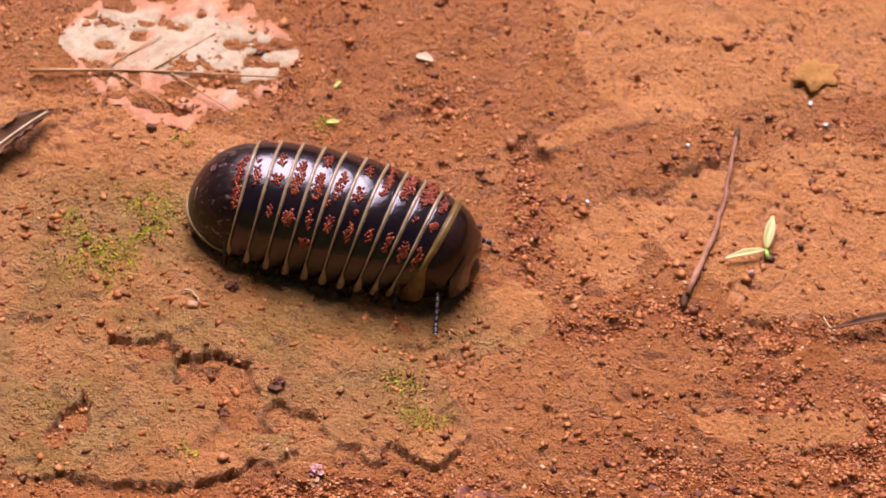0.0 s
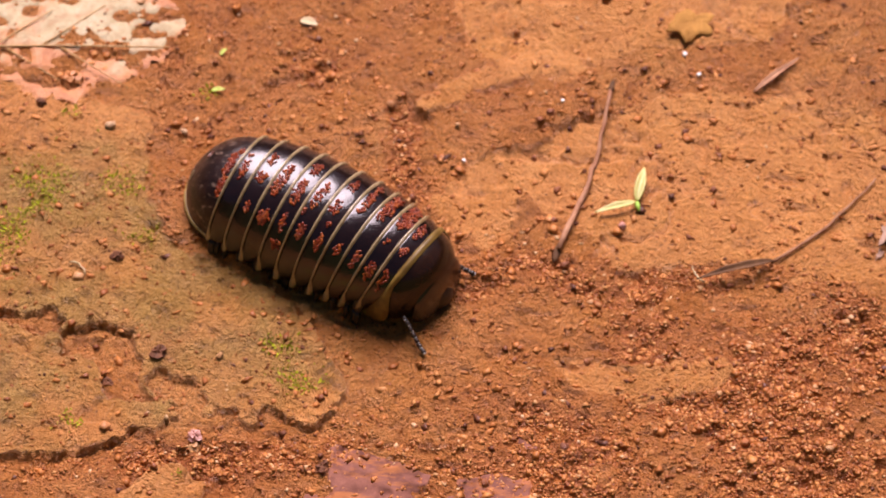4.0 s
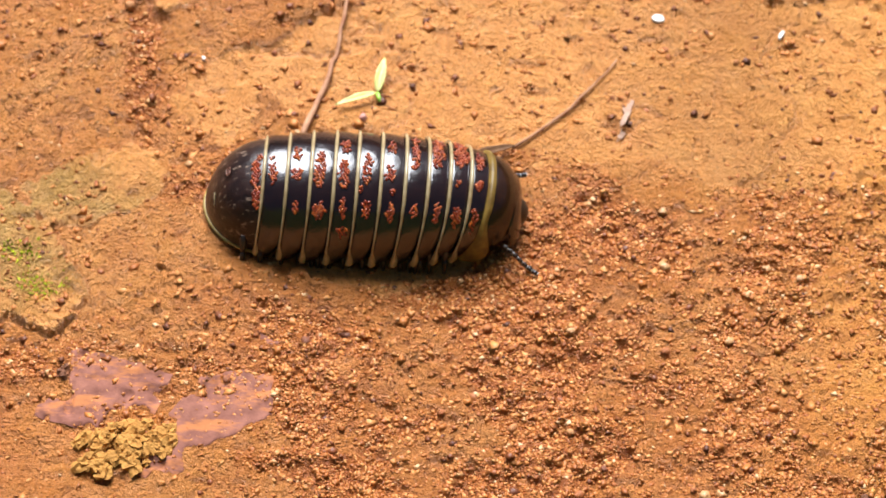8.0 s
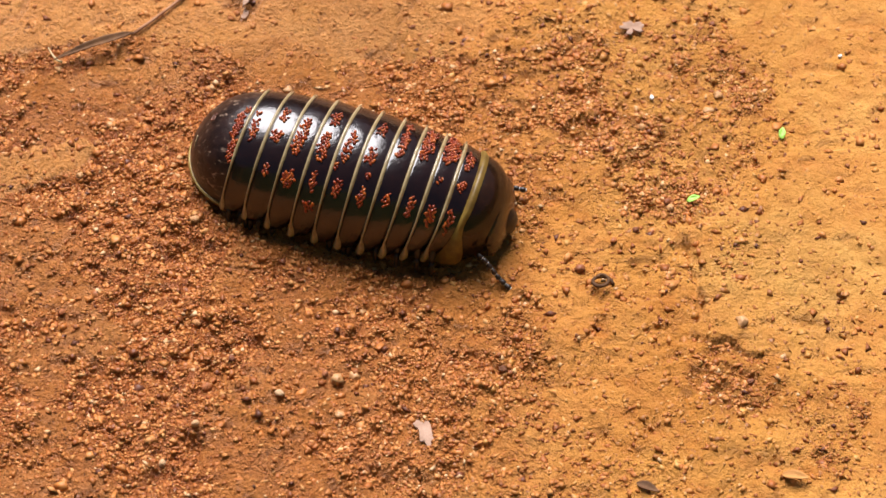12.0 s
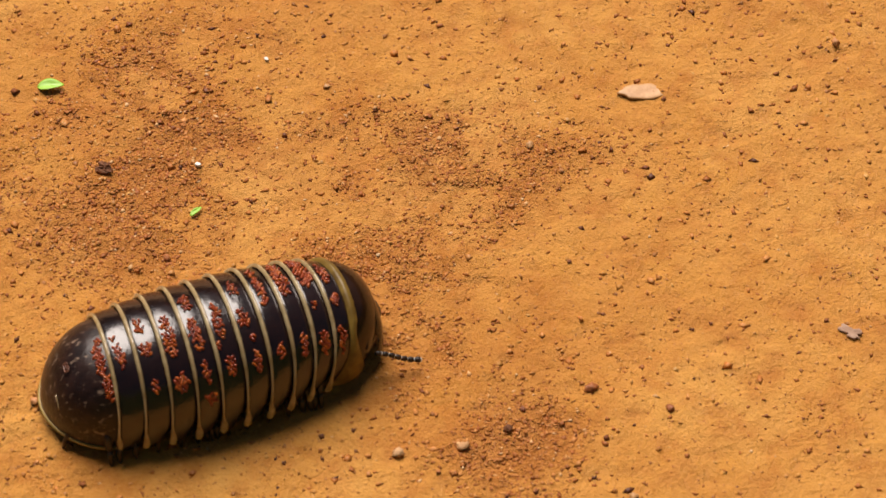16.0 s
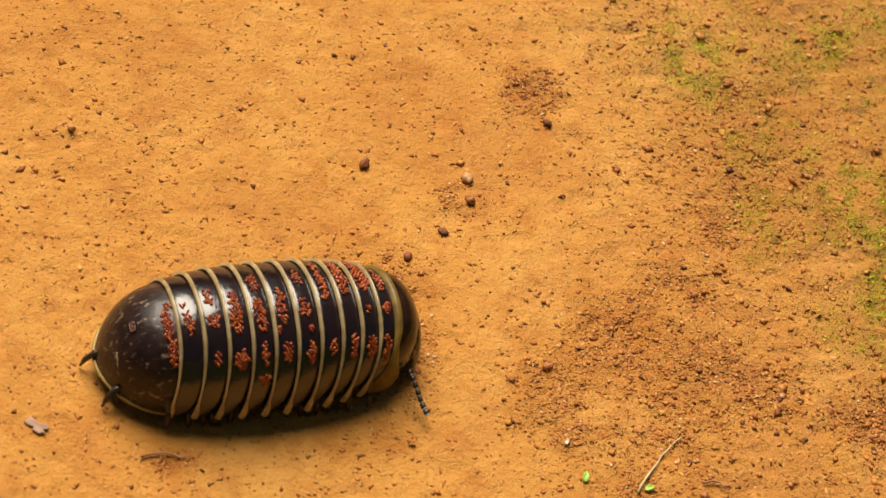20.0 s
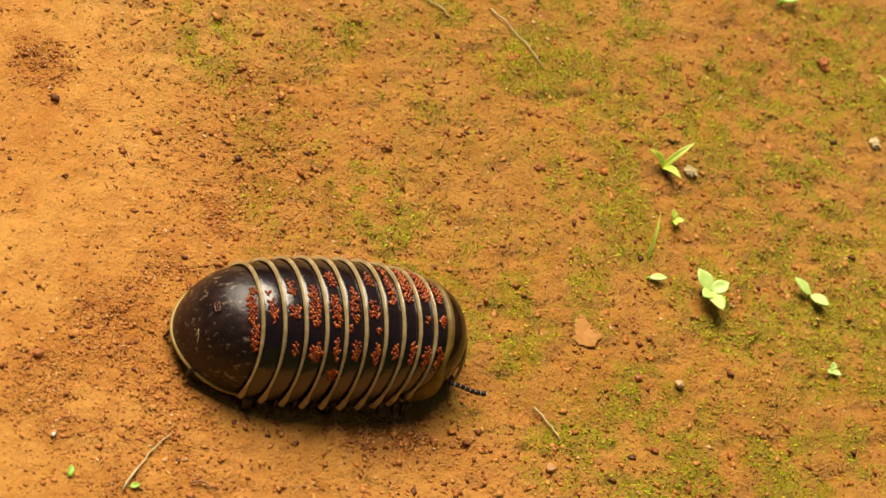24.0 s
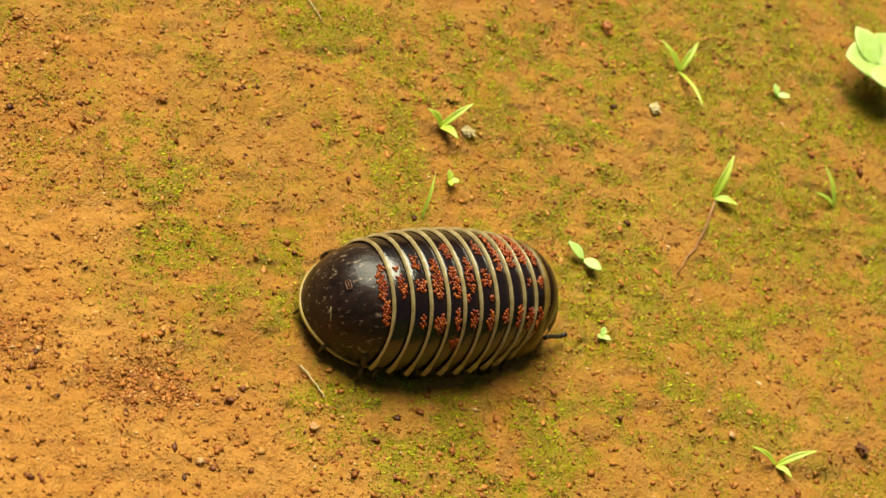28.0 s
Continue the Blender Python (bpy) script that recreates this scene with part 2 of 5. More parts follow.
MOSS_BEDS = [(48.4, 28.3, 1.5, 0.8, 0), (49.9, 28.8, 1.1, 0.6, 0), (48.3, 33.1, 0.6, 0.9, 0), (44.0, 33.4, 0.8, 0.9, 0), (44.4, 31.8, 0.7, 0.6, 0), (55.2, 33.1, 1.6, 1.2, 0), (54.1, 36.1, 1.8, 1.2, 0),
             (41.9, 36.5, 0.6, 0.6, 0), (44.1, 36.6, 0.5, 0.5, 0), (47.5, 36.1, 1.5, 0.7, -20), (46.2, 29.0, 0.8, 0.5, 0), (51.5, 31.0, 1.2, 1.6, 0)]


def moss_weight(x, y):
    clump = (0.06 + 0.94 * step(0.43, 0.60, fbm(x, y, 0.38, 3, 4))) * (0.30 + 0.70 * step(0.40, 0.60, fbm(x, y, 1.9, 6, 3)))
    thick = step(-0.5, 0.5, zone(x, y, MOSS_BEDS, 1.6, 6))
    return np.minimum(1.0, moss_at(x, y) * clump * (0.9 + 0.9 * step(48.0, 55.0, x)) + 1.0 * thick * step(0.36, 0.56, fbm(x, y, 0.40, 3, 4)))


# ---------------------------------------------------------------- materials
def mat(name):
    m = bpy.data.materials.new(name)
    m.use_nodes = True
    return m, m.node_tree, m.node_tree.nodes["Principled BSDF"]


def node(nt, kind, **values):
    n = nt.nodes.new(kind)
    for key, value in values.items():
        n.inputs[key].default_value = value
    return n


def ramp(nt, source, stops):
    r = nt.nodes.new("ShaderNodeValToRGB")
    while len(r.color_ramp.elements) < len(stops):
        r.color_ramp.elements.new(0.5)
    for e, (p, c) in zip(r.color_ramp.elements, stops):
        e.position, e.color = p, (*c, 1)
    nt.links.new(source, r.inputs["Fac"])
    return r.outputs["Color"]


def mix(nt, fac, a, b):
    n = nt.nodes.new("ShaderNodeMix")
    n.data_type = "RGBA"
    for slot, v in ((0, fac), (6, a), (7, b)):
        if isinstance(v, bpy.types.NodeSocket):
            nt.links.new(v, n.inputs[slot])
        else:
            n.inputs[slot].default_value = v if slot == 0 else (*v, 1)
    return n.outputs[2]


def coords(nt):
    return nt.nodes.new("ShaderNodeTexCoord").outputs["Object"]


def noise_tex(nt, co, scale, detail=4.0, rough=0.6):
    n = node(nt, "ShaderNodeTexNoise", Scale=scale, Detail=detail, Roughness=rough)
    nt.links.new(co, n.inputs["Vector"])
    return n.outputs["Fac"]


def bump(nt, bsdf, height, strength, distance):
    b = node(nt, "ShaderNodeBump", Strength=strength, Distance=distance)
    nt.links.new(height, b.inputs["Height"])
    nt.links.new(b.outputs["Normal"], bsdf.inputs["Normal"])


def attribute(nt, name):
    a = nt.nodes.new("ShaderNodeAttribute")
    a.attribute_name = name
    return a.outputs["Fac"]


def soil_material():
    m, nt, bsdf = mat("laterite_soil")
    co = coords(nt)
    broad, middle, fine = noise_tex(nt, co, 28, 5), noise_tex(nt, co, 260, 5, 0.65), noise_tex(nt, co, 1500, 4, 0.7)
    base = ramp(nt, broad, [(0.3, (0.64, 0.225, 0.050)), (0.5, (0.71, 0.28, 0.066)), (0.7, (0.77, 0.35, 0.098))])
    red = ramp(nt, middle, [(0.3, (0.37, 0.092, 0.016)), (0.55, (0.53, 0.160, 0.028)), (0.75, (0.66, 0.245, 0.052))])
    col = mix(nt, attribute(nt, "gravel"), base, red)
    tan = ramp(nt, middle, [(0.3, (0.58, 0.24, 0.058)), (0.55, (0.68, 0.305, 0.085)), (0.8, (0.75, 0.375, 0.12))])
    # random darker red, painted in for the shade of small pits
    shade_mottle = ramp(nt, noise_tex(nt, co, 95, 6, 0.7), [(0.46, (0, 0, 0)), (0.70, (0.5, 0.5, 0.5))])
    col = mix(nt, shade_mottle, col, red)
    brown = ramp(nt, noise_tex(nt, co, 170, 7, 0.7), [(0.47, (0, 0, 0)), (0.66, (0.8, 0.8, 0.8))])
    yellow = ramp(nt, broad, [(0.3, (0.52, 0.225, 0.042)), (0.5, (0.60, 0.285, 0.059)), (0.7, (0.67, 0.350, 0.085))])
    part_calm = node(nt, "ShaderNodeMath")
    part_calm.operation = "MULTIPLY"
    part_calm.inputs[1].default_value = 0.78
    nt.links.new(attribute(nt, "ochre"), part_calm.inputs[0])
    col = mix(nt, part_calm.outputs[0], col, yellow)
    gritty = node(nt, "ShaderNodeMath")
    gritty.operation = "MULTIPLY"
    nt.links.new(attribute(nt, "gravel"), gritty.inputs[0])
    nt.links.new(part_calm.outputs[0], gritty.inputs[1])
    col = mix(nt, gritty.outputs[0], col, ramp(nt, middle, [(0.3, (0.40, 0.125, 0.030)), (0.55, (0.54, 0.20, 0.052)), (0.75, (0.66, 0.29, 0.095))]))
    less = node(nt, "ShaderNodeMapRange")
    less.inputs["To Min"].default_value, less.inputs["To Max"].default_value = 0.45, 0.7
    nt.links.new(attribute(nt, "calm"), less.inputs["Value"])
    stain = node(nt, "ShaderNodeMath")
    stain.operation = "MULTIPLY"
    nt.links.new(brown, stain.inputs[0])
    nt.links.new(less.outputs["Result"], stain.inputs[1])
    col = mix(nt, stain.outputs[0], col, (0.43, 0.135, 0.022))
    col = mix(nt, attribute(nt, "crust"), col, tan)
    olive = ramp(nt, middle, [(0.3, (0.47, 0.245, 0.055)), (0.6, (0.61, 0.345, 0.09)), (0.8, (0.72, 0.44, 0.14))])
    col = mix(nt, attribute(nt, "olive"), col, olive)
    green = ramp(nt, middle, [(0.3, (0.18, 0.15, 0.007)), (0.55, (0.30, 0.25, 0.009)), (0.8, (0.42, 0.36, 0.018))])
    mossy = node(nt, "ShaderNodeMath")
    mossy.operation = "MULTIPLY"
    nt.links.new(attribute(nt, "cushion"), mossy.inputs[0])
    nt.links.new(ramp(nt, noise_tex(nt, co, 420, 5, 0.7), [(0.34, (0.2, 0.2, 0.2)), (0.60, (0.9, 0.9, 0.9))]), mossy.inputs[1])
    under = node(nt, "ShaderNodeMath")
    under.operation = "MULTIPLY"
    under.inputs[1].default_value = 0.5
    nt.links.new(attribute(nt, "moss"), under.inputs[0])
    humus = ramp(nt, noise_tex(nt, co, 210, 6, 0.7), [(0.35, (0.31, 0.12, 0.014)), (0.55, (0.45, 0.205, 0.024)), (0.72, (0.56, 0.29, 0.040))])
    col = mix(nt, under.outputs[0], col, humus)
    col = mix(nt, mossy.outputs[0], col, green)
    damp = ramp(nt, noise_tex(nt, co, 62, 9, 0.74), [(0.30, (0.82, 0.72, 0.60)), (0.46, (0.95, 0.92, 0.88)), (0.60, (1.0, 1.0, 1.0)), (0.74, (1.12, 1.14, 1.16))])
    blotch = nt.nodes.new("ShaderNodeMix")
    blotch.data_type, blotch.blend_type = "RGBA", "MULTIPLY"
    even = node(nt, "ShaderNodeMapRange")
    even.inputs["To Min"].default_value, even.inputs["To Max"].default_value = 0.95, 0.7
    nt.links.new(attribute(nt, "calm"), even.inputs["Value"])
    nt.links.new(even.outputs["Result"], blotch.inputs[0])
    nt.links.new(col, blotch.inputs[6])
    nt.links.new(damp, blotch.inputs[7])
    col = blotch.outputs[2]
    # fine dark specks; the bright end paints small wet glints into the colour
    specks = ramp(nt, fine, [(0.29, (0.26, 0.21, 0.19)), (0.42, (0.93, 0.92, 0.91)), (0.58, (1, 1, 1)), (0.72, (1.34, 1.38, 1.42))])
    mul = nt.nodes.new("ShaderNodeMix")
    mul.data_type, mul.blend_type = "RGBA", "MULTIPLY"
    calm = node(nt, "ShaderNodeMapRange")
    calm.inputs["To Min"].default_value, calm.inputs["To Max"].default_value = 1.0, 0.32
    nt.links.new(attribute(nt, "calm"), calm.inputs["Value"])
    nt.links.new(calm.outputs["Result"], mul.inputs[0])
    nt.links.new(col, mul.inputs[6])
    nt.links.new(specks, mul.inputs[7])
    nt.links.new(mul.outputs[2], bsdf.inputs["Base Color"])
    gloss = ramp(nt, noise_tex(nt, co, 110, 6, 0.7), [(0.36, (0.36, 0.36, 0.36)), (0.62, (0.56, 0.56, 0.56))])
    nt.links.new(gloss, bsdf.inputs["Roughness"])
    sheen = node(nt, "ShaderNodeMapRange")
    sheen.inputs["To Min"].default_value, sheen.inputs["To Max"].default_value = 0.6, 0.3
    nt.links.new(attribute(nt, "calm"), sheen.inputs["Value"])
    nt.links.new(sheen.outputs["Result"], bsdf.inputs["Specular IOR Level"])
    total = node(nt, "ShaderNodeMath")
    total.operation = "ADD"
    nt.links.new(fine, total.inputs[0])
    nt.links.new(noise_tex(nt, co, 520, 4, 0.6), total.inputs[1])
    bump(nt, bsdf, total.outputs[0], 1.0, 0.0021)
    soft = node(nt, "ShaderNodeMapRange")
    soft.inputs["To Min"].default_value, soft.inputs["To Max"].default_value = 0.18, 1.0
    nt.links.new(attribute(nt, "grain"), soft.inputs["Value"])
    nt.links.new(soft.outputs["Result"], nt.nodes["Bump"].inputs["Strength"])
    return m


def island_material(name, stops, roughness=0.6, spec=0.4, scale=900, strength=0.5, distance=0.0003, per="island"):
    """A material whose pieces differ, with a fine grain over it."""
    m, nt, bsdf = mat(name)
    if per == "island":
        rnd = nt.nodes.new("ShaderNodeNewGeometry").outputs["Random Per Island"]
    else:
        rnd = nt.nodes.new("ShaderNodeObjectInfo").outputs["Random"]
    col = ramp(nt, rnd, stops)
    co = coords(nt)
    n = noise_tex(nt, co, scale, 4, 0.65)
    shade = ramp(nt, n, [(0.3, (0.7, 0.68, 0.66)), (0.7, (1.12, 1.1, 1.1))])
    mul = nt.nodes.new("ShaderNodeMix")
    mul.data_type, mul.blend_type = "RGBA", "MULTIPLY"
    mul.inputs[0].default_value = 1.0
    nt.links.new(col, mul.inputs[6])
    nt.links.new(shade, mul.inputs[7])
    nt.links.new(mul.outputs[2], bsdf.inputs["Base Color"])
    bsdf.inputs["Roughness"].default_value = roughness
    bsdf.inputs["Specular IOR Level"].default_value = spec
    bump(nt, bsdf, n, strength, distance)
    return m


def two_tone(name, a, b, scale, roughness=0.5, spec=0.5, strength=0.3, distance=0.0003, coat=0.0, thin=0.0):
    m, nt, bsdf = mat(name)
    n = noise_tex(nt, coords(nt), scale, 5, 0.65)
    nt.links.new(ramp(nt, n, [(0.35, a), (0.65, b)]), bsdf.inputs["Base Color"])
    bsdf.inputs["Roughness"].default_value = roughness
    bsdf.inputs["Specular IOR Level"].default_value = spec
    bsdf.inputs["Coat Weight"].default_value = coat
    bsdf.inputs["Coat Roughness"].default_value = 0.12
    if thin:
        bsdf.inputs["Subsurface Weight"].default_value = thin
        bsdf.inputs["Subsurface Radius"].default_value = (0.001, 0.0012, 0.0004)
    bump(nt, bsdf, n, strength, distance)
    return m


def scuff(m, start=0.64, amount=1.0, colour=(0.16, 0.10, 0.065), scale=1500):
    """Pale dusty scratches and specks over a material's colour."""
    nt = m.node_tree
    bsdf = nt.nodes["Principled BSDF"]
    old = bsdf.inputs["Base Color"].links[0].from_socket
    stretch = node(nt, "ShaderNodeMapping", Scale=(0.28, 1.0, 1.0), Rotation=(0.3, 0.5, 0.8))
    nt.links.new(coords(nt), stretch.inputs["Vector"])
    lines = ramp(nt, noise_tex(nt, stretch.outputs["Vector"], scale, 4, 0.7), [(start, (0, 0, 0)), (start + 0.10, (amount, amount, amount))])
    nt.links.new(mix(nt, lines, old, colour), bsdf.inputs["Base Color"])


def bleached_leaf_material():
    """A cream leaf film, silted over with red soil in blots and along its edge."""
    m, nt, bsdf = mat("bleached_leaf")
    co = coords(nt)
    cream = ramp(nt, noise_tex(nt, co, 420, 6, 0.7), [(0.32, (0.33, 0.26, 0.11)), (0.50, (0.45, 0.40, 0.21)), (0.70, (0.54, 0.50, 0.31))])
    silt = ramp(nt, noise_tex(nt, co, 300, 5, 0.7), [(0.35, (0.42, 0.145, 0.040)), (0.65, (0.60, 0.255, 0.085))])
    away = node(nt, "ShaderNodeMath")
    away.operation = "SUBTRACT"
    nt.links.new(noise_tex(nt, co, 130, 8, 0.72), away.inputs[0])
    nt.links.new(attribute(nt, "silted"), away.inputs[1])
    shown = ramp(nt, away.outputs[0], [(0.35, (0, 0, 0)), (0.57, (0.82, 0.82, 0.82))])
    nt.links.new(mix(nt, shown, silt, cream), bsdf.inputs["Base Color"])
    bsdf.inputs["Roughness"].default_value = 0.55
    bump(nt, bsdf, noise_tex(nt, co, 900, 4, 0.65), 0.6, 0.0006)
    return m


SOIL = soil_material()
GRAIN = island_material("soil_grains", [(0.0, (0.27, 0.080, 0.018)), (0.10, (0.38, 0.115, 0.022)), (0.40, (0.45, 0.155, 0.032)), (0.80, (0.55, 0.22, 0.050)), (0.95, (0.64, 0.31, 0.095)), (1.0, (0.76, 0.50, 0.26))], 0.55, 0.4)
CRUMB = island_material("dark_soil_crumbs", [(0.0, (0.11, 0.035, 0.016)), (0.12, (0.24, 0.07, 0.02)), (0.3, (0.40, 0.13, 0.028)), (0.7, (0.58, 0.21, 0.045)), (1.0, (0.68, 0.30, 0.09))], 0.5, 0.4)
LUMP = island_material("ochre_clay_lumps", [(0.0, (0.30, 0.105, 0.022)), (0.3, (0.44, 0.175, 0.034)), (0.7, (0.55, 0.245, 0.050)), (1.0, (0.64, 0.33, 0.085))], 0.5, 0.4)
STONE = island_material("pebble_stone", [(0.0, (0.22, 0.07, 0.028)), (0.3, (0.34, 0.105, 0.03)), (0.6, (0.50, 0.17, 0.045)), (0.85, (0.62, 0.30, 0.11)), (1.0, (0.72, 0.50, 0.28))], 0.5, 0.5, per="object")
PALE = two_tone("pale_stone", (0.46, 0.22, 0.075), (0.60, 0.33, 0.14), 700, 0.45)
PINK = two_tone("pink_stone", (0.46, 0.20, 0.15), (0.62, 0.32, 0.25), 700, 0.45)
WHITE = two_tone("white_chip", (0.66, 0.60, 0.52), (0.86, 0.84, 0.80), 600, 0.4)
TAN = two_tone("tan_soil_flake", (0.44, 0.19, 0.045), (0.54, 0.26, 0.075), 420, 0.7, 0.3, 0.8, 0.0006)
DARK = two_tone("dark_crumb", (0.09, 0.034, 0.016), (0.28, 0.105, 0.042), 500, 0.7, 0.3, 0.8, 0.0006)
CHITIN = two_tone("black_brown_chitin", (0.006, 0.0024, 0.0024), (0.018, 0.0062, 0.0048), 240, 0.18, 0.78, 0.4, 0.0004, 0.0)
TAIL_CHITIN = two_tone("scuffed_brown_chitin", (0.010, 0.0050, 0.0044), (0.028, 0.013, 0.010), 520, 0.30, 0.34, 0.5, 0.0003, 0.0)
scuff(TAIL_CHITIN, 0.58, 1.0, (0.26, 0.18, 0.13), 1300)
SCAR = two_tone("red_scar", (0.10, 0.035, 0.02), (0.20, 0.08, 0.05), 400, 0.4)
scuff(CHITIN, 0.72, 0.15)
BROWN_CHITIN = two_tone("red_brown_chitin", (0.008, 0.0034, 0.0020), (0.030, 0.011, 0.0045), 260, 0.20, 0.45, 0.3, 0.0003, 0.0)
RIM = two_tone("pale_plate_rim", (0.24, 0.165, 0.070), (0.48, 0.38, 0.21), 240, 0.22, 0.5, 0.10, 0.0002, 0.6)
HEM = two_tone("ochre_tail_rim", (0.26, 0.16, 0.035), (0.42, 0.29, 0.08), 240, 0.4, 0.4, 0.1, 0.0002)
YELLOW = two_tone("olive_yellow_rim", (0.10, 0.054, 0.010), (0.26, 0.165, 0.032), 240, 0.42, 0.35, 0.10, 0.0002, 0.0)
MITE = island_material("red_mites", [(0.0, (0.19, 0.020, 0.004)), (0.5, (0.32, 0.045, 0.007)), (1.0, (0.50, 0.12, 0.016))], 0.3, 0.5, 2600, 0.2, 0.0001, per="object")
LEG = two_tone("dark_leg", (0.012, 0.007, 0.005), (0.035, 0.018, 0.010), 400, 0.4)
BAND = two_tone("pale_joint", (0.55, 0.55, 0.52), (0.75, 0.75, 0.72), 400, 0.35)
TWIG = two_tone("dry_twig", (0.28, 0.12, 0.06), (0.50, 0.27, 0.15), 300, 0.7, 0.2, 0.6, 0.0004)
STRAW = two_tone("pale_straw", (0.48, 0.36, 0.17), (0.66, 0.54, 0.30), 300, 0.55)
FRESH = two_tone("fresh_leaf", (0.40, 0.52, 0.05), (0.56, 0.66, 0.12), 220, 0.42, 0.5, 0.2, 0.0002, 0, 0.3)
SPROUT = two_tone("pale_sprout", (0.44, 0.43, 0.10), (0.60, 0.56, 0.20), 220, 0.42, 0.5, 0.2, 0.0002, 0, 0.3)
GREEN = two_tone("green_leaf", (0.26, 0.52, 0.05), (0.40, 0.68, 0.10), 220, 0.42, 0.5, 0.2, 0.0002, 0, 0.3)
MINT = two_tone("pale_green_leaf", (0.44, 0.64, 0.15), (0.62, 0.80, 0.28), 220, 0.42, 0.5, 0.2, 0.0002, 0, 0.3)
DRY = two_tone("dry_brown_leaf", (0.07, 0.033, 0.016), (0.20, 0.10, 0.045), 260, 0.75, 0.2, 0.5, 0.0004)
RIB = two_tone("tan_rib", (0.42, 0.23, 0.07), (0.60, 0.38, 0.15), 300)
SKELETON = bleached_leaf_material()
PURPLE = two_tone("wet_purple_leaf", (0.17, 0.066, 0.046), (0.30, 0.125, 0.085), 300, 0.8, 0.12, 0.5, 0.0004)
scuff(PURPLE, 0.50, 0.85, (0.46, 0.17, 0.06), 300)
# for the unseen ring that darkens what the plates reflect
DARK_RING = two_tone("unseen_dark_ring", (0.025, 0.04, 0.012), (0.06, 0.09, 0.025), 3.0, 0.8, 0.2, 0.5, 0.05)
GREY = two_tone("grey_stain", (0.36, 0.22, 0.15), (0.50, 0.33, 0.24), 380, 0.9, 0.1, 0.8, 0.0006)
MOSS = island_material("moss", [(0.0, (0.20, 0.21, 0.010)), (0.4, (0.38, 0.41, 0.012)), (0.8, (0.54, 0.58, 0.02)), (1.0, (0.70, 0.73, 0.06))], 0.55, 0.3, 900, 0.2)
CLOD = two_tone("ochre_clod", (0.36, 0.165, 0.033), (0.55, 0.27, 0.06), 420, 0.75, 0.25, 1.0, 0.0009)


# ---------------------------------------------------------------- builders
def mesh_from(name, verts, faces, material, smooth=True):
    me = bpy.data.meshes.new(name)
    me.from_pydata([tuple(v) for v in verts], [], faces)
    bm = bmesh.new()
    bm.from_mesh(me)
    bmesh.ops.recalc_face_normals(bm, faces=bm.faces)
    bm.to_mesh(me)
    bm.free()
    me.materials.append(material)
    if smooth:
        me.polygons.foreach_set("use_smooth", [True] * len(me.polygons))
    me.update()
    return me


def part(name, me, parent, label="", place=None):
    ob = new(name, me)
    ob.parent = parent
    if place is not None:
        ob.matrix_basis = place
    return tagged(ob, label) if label else ob


def fast_mesh(name, verts, quads, material, smooth=True):
    """A mesh of quads, or of triangles, from arrays."""
    me = bpy.data.meshes.new(name)
    k = quads.shape[1]
    me.vertices.add(len(verts))
    me.vertices.foreach_set("co", np.ascontiguousarray(verts, dtype=np.float32).ravel())
    me.loops.add(quads.size)
    me.loops.foreach_set("vertex_index", np.ascontiguousarray(quads, dtype=np.int32).ravel())
    me.polygons.add(len(quads))
    me.polygons.foreach_set("loop_start", np.arange(0, quads.size, k, dtype=np.int32))
    me.polygons.foreach_set("loop_total", np.full(len(quads), k, dtype=np.int32))
    if smooth:
        me.polygons.foreach_set("use_smooth", np.ones(len(quads), dtype=bool))
    me.materials.append(material)
    me.update(calc_edges=True)
    return me


def grid_faces(nu, nv, wrap=False, base=0):
    out = []
    for i in range(nu - 1):
        for j in range(nv if wrap else nv - 1):
            a, b = base + i * nv + j, base + i * nv + (j + 1) % nv
            out.append((a, b, b + nv, a + nv))
    return out


def tube(points, radii, sides=8):
    """Vertices and faces of a round tapered rod through the points, closed at the ends."""
    verts, faces = [], []
    points = [Vector(p) for p in points]
    for i, p in enumerate(points):
        d = (points[min(i + 1, len(points) - 1)] - points[max(i - 1, 0)]).normalized()
        u = d.orthogonal().normalized() if i == 0 else (u - d * u.dot(d)).normalized()
        w = d.cross(u)
        for k in range(sides):
            a = 2 * math.pi * k / sides
            verts.append(p + (u * math.cos(a) + w * math.sin(a)) * radii[i])
    faces = grid_faces(len(points), sides, True)
    faces.append(tuple(reversed(range(sides))))
    faces.append(tuple(range(len(verts) - sides, len(verts))))
    return verts, faces


def rod(name, points, radii, material, parent=None, label="", sides=8):
    me = mesh_from(name, *tube(points, radii, sides), material)
    return part(name, me, parent, label) if parent else new(name, me)


def ball(radius, squash, rough, seed, rings=6, sides=9):
    """A lumpy rounded stone."""
    rnd = random.Random(seed)
    verts = [(0, 0, radius * squash)]
    for i in range(1, rings):
        for k in range(sides):
            th, ph = math.pi * i / rings, 2 * math.pi * (k + 0.5 * (i % 2)) / sides
            r = radius * (1 + rough * (rnd.random() - 0.5))
            verts.append((r * math.sin(th) * math.cos(ph), 0.82 * r * math.sin(th) * math.sin(ph), r * squash * math.cos(th)))
    verts.append((0, 0, -radius * squash))
    faces = [(0, 1 + k, 1 + (k + 1) % sides) for k in range(sides)]
    faces += grid_faces(rings - 1, sides, True, 1)
    last = len(verts) - 1
    faces += [(last, last - sides + (k + 1) % sides, last - sides + k) for k in range(sides)]
    return verts, faces


def ground_z(x, y):
    return float(height_at(np.array([x]), np.array([y]))[0])


def spot(x, y, lift=0.0, turn=0.0, tilt=0.0):
    """A pose on the soil at centimetres x, y."""
    return pose(x * CM, y * CM, (ground_z(x, y) + lift) * CM, tilt, 0, turn)


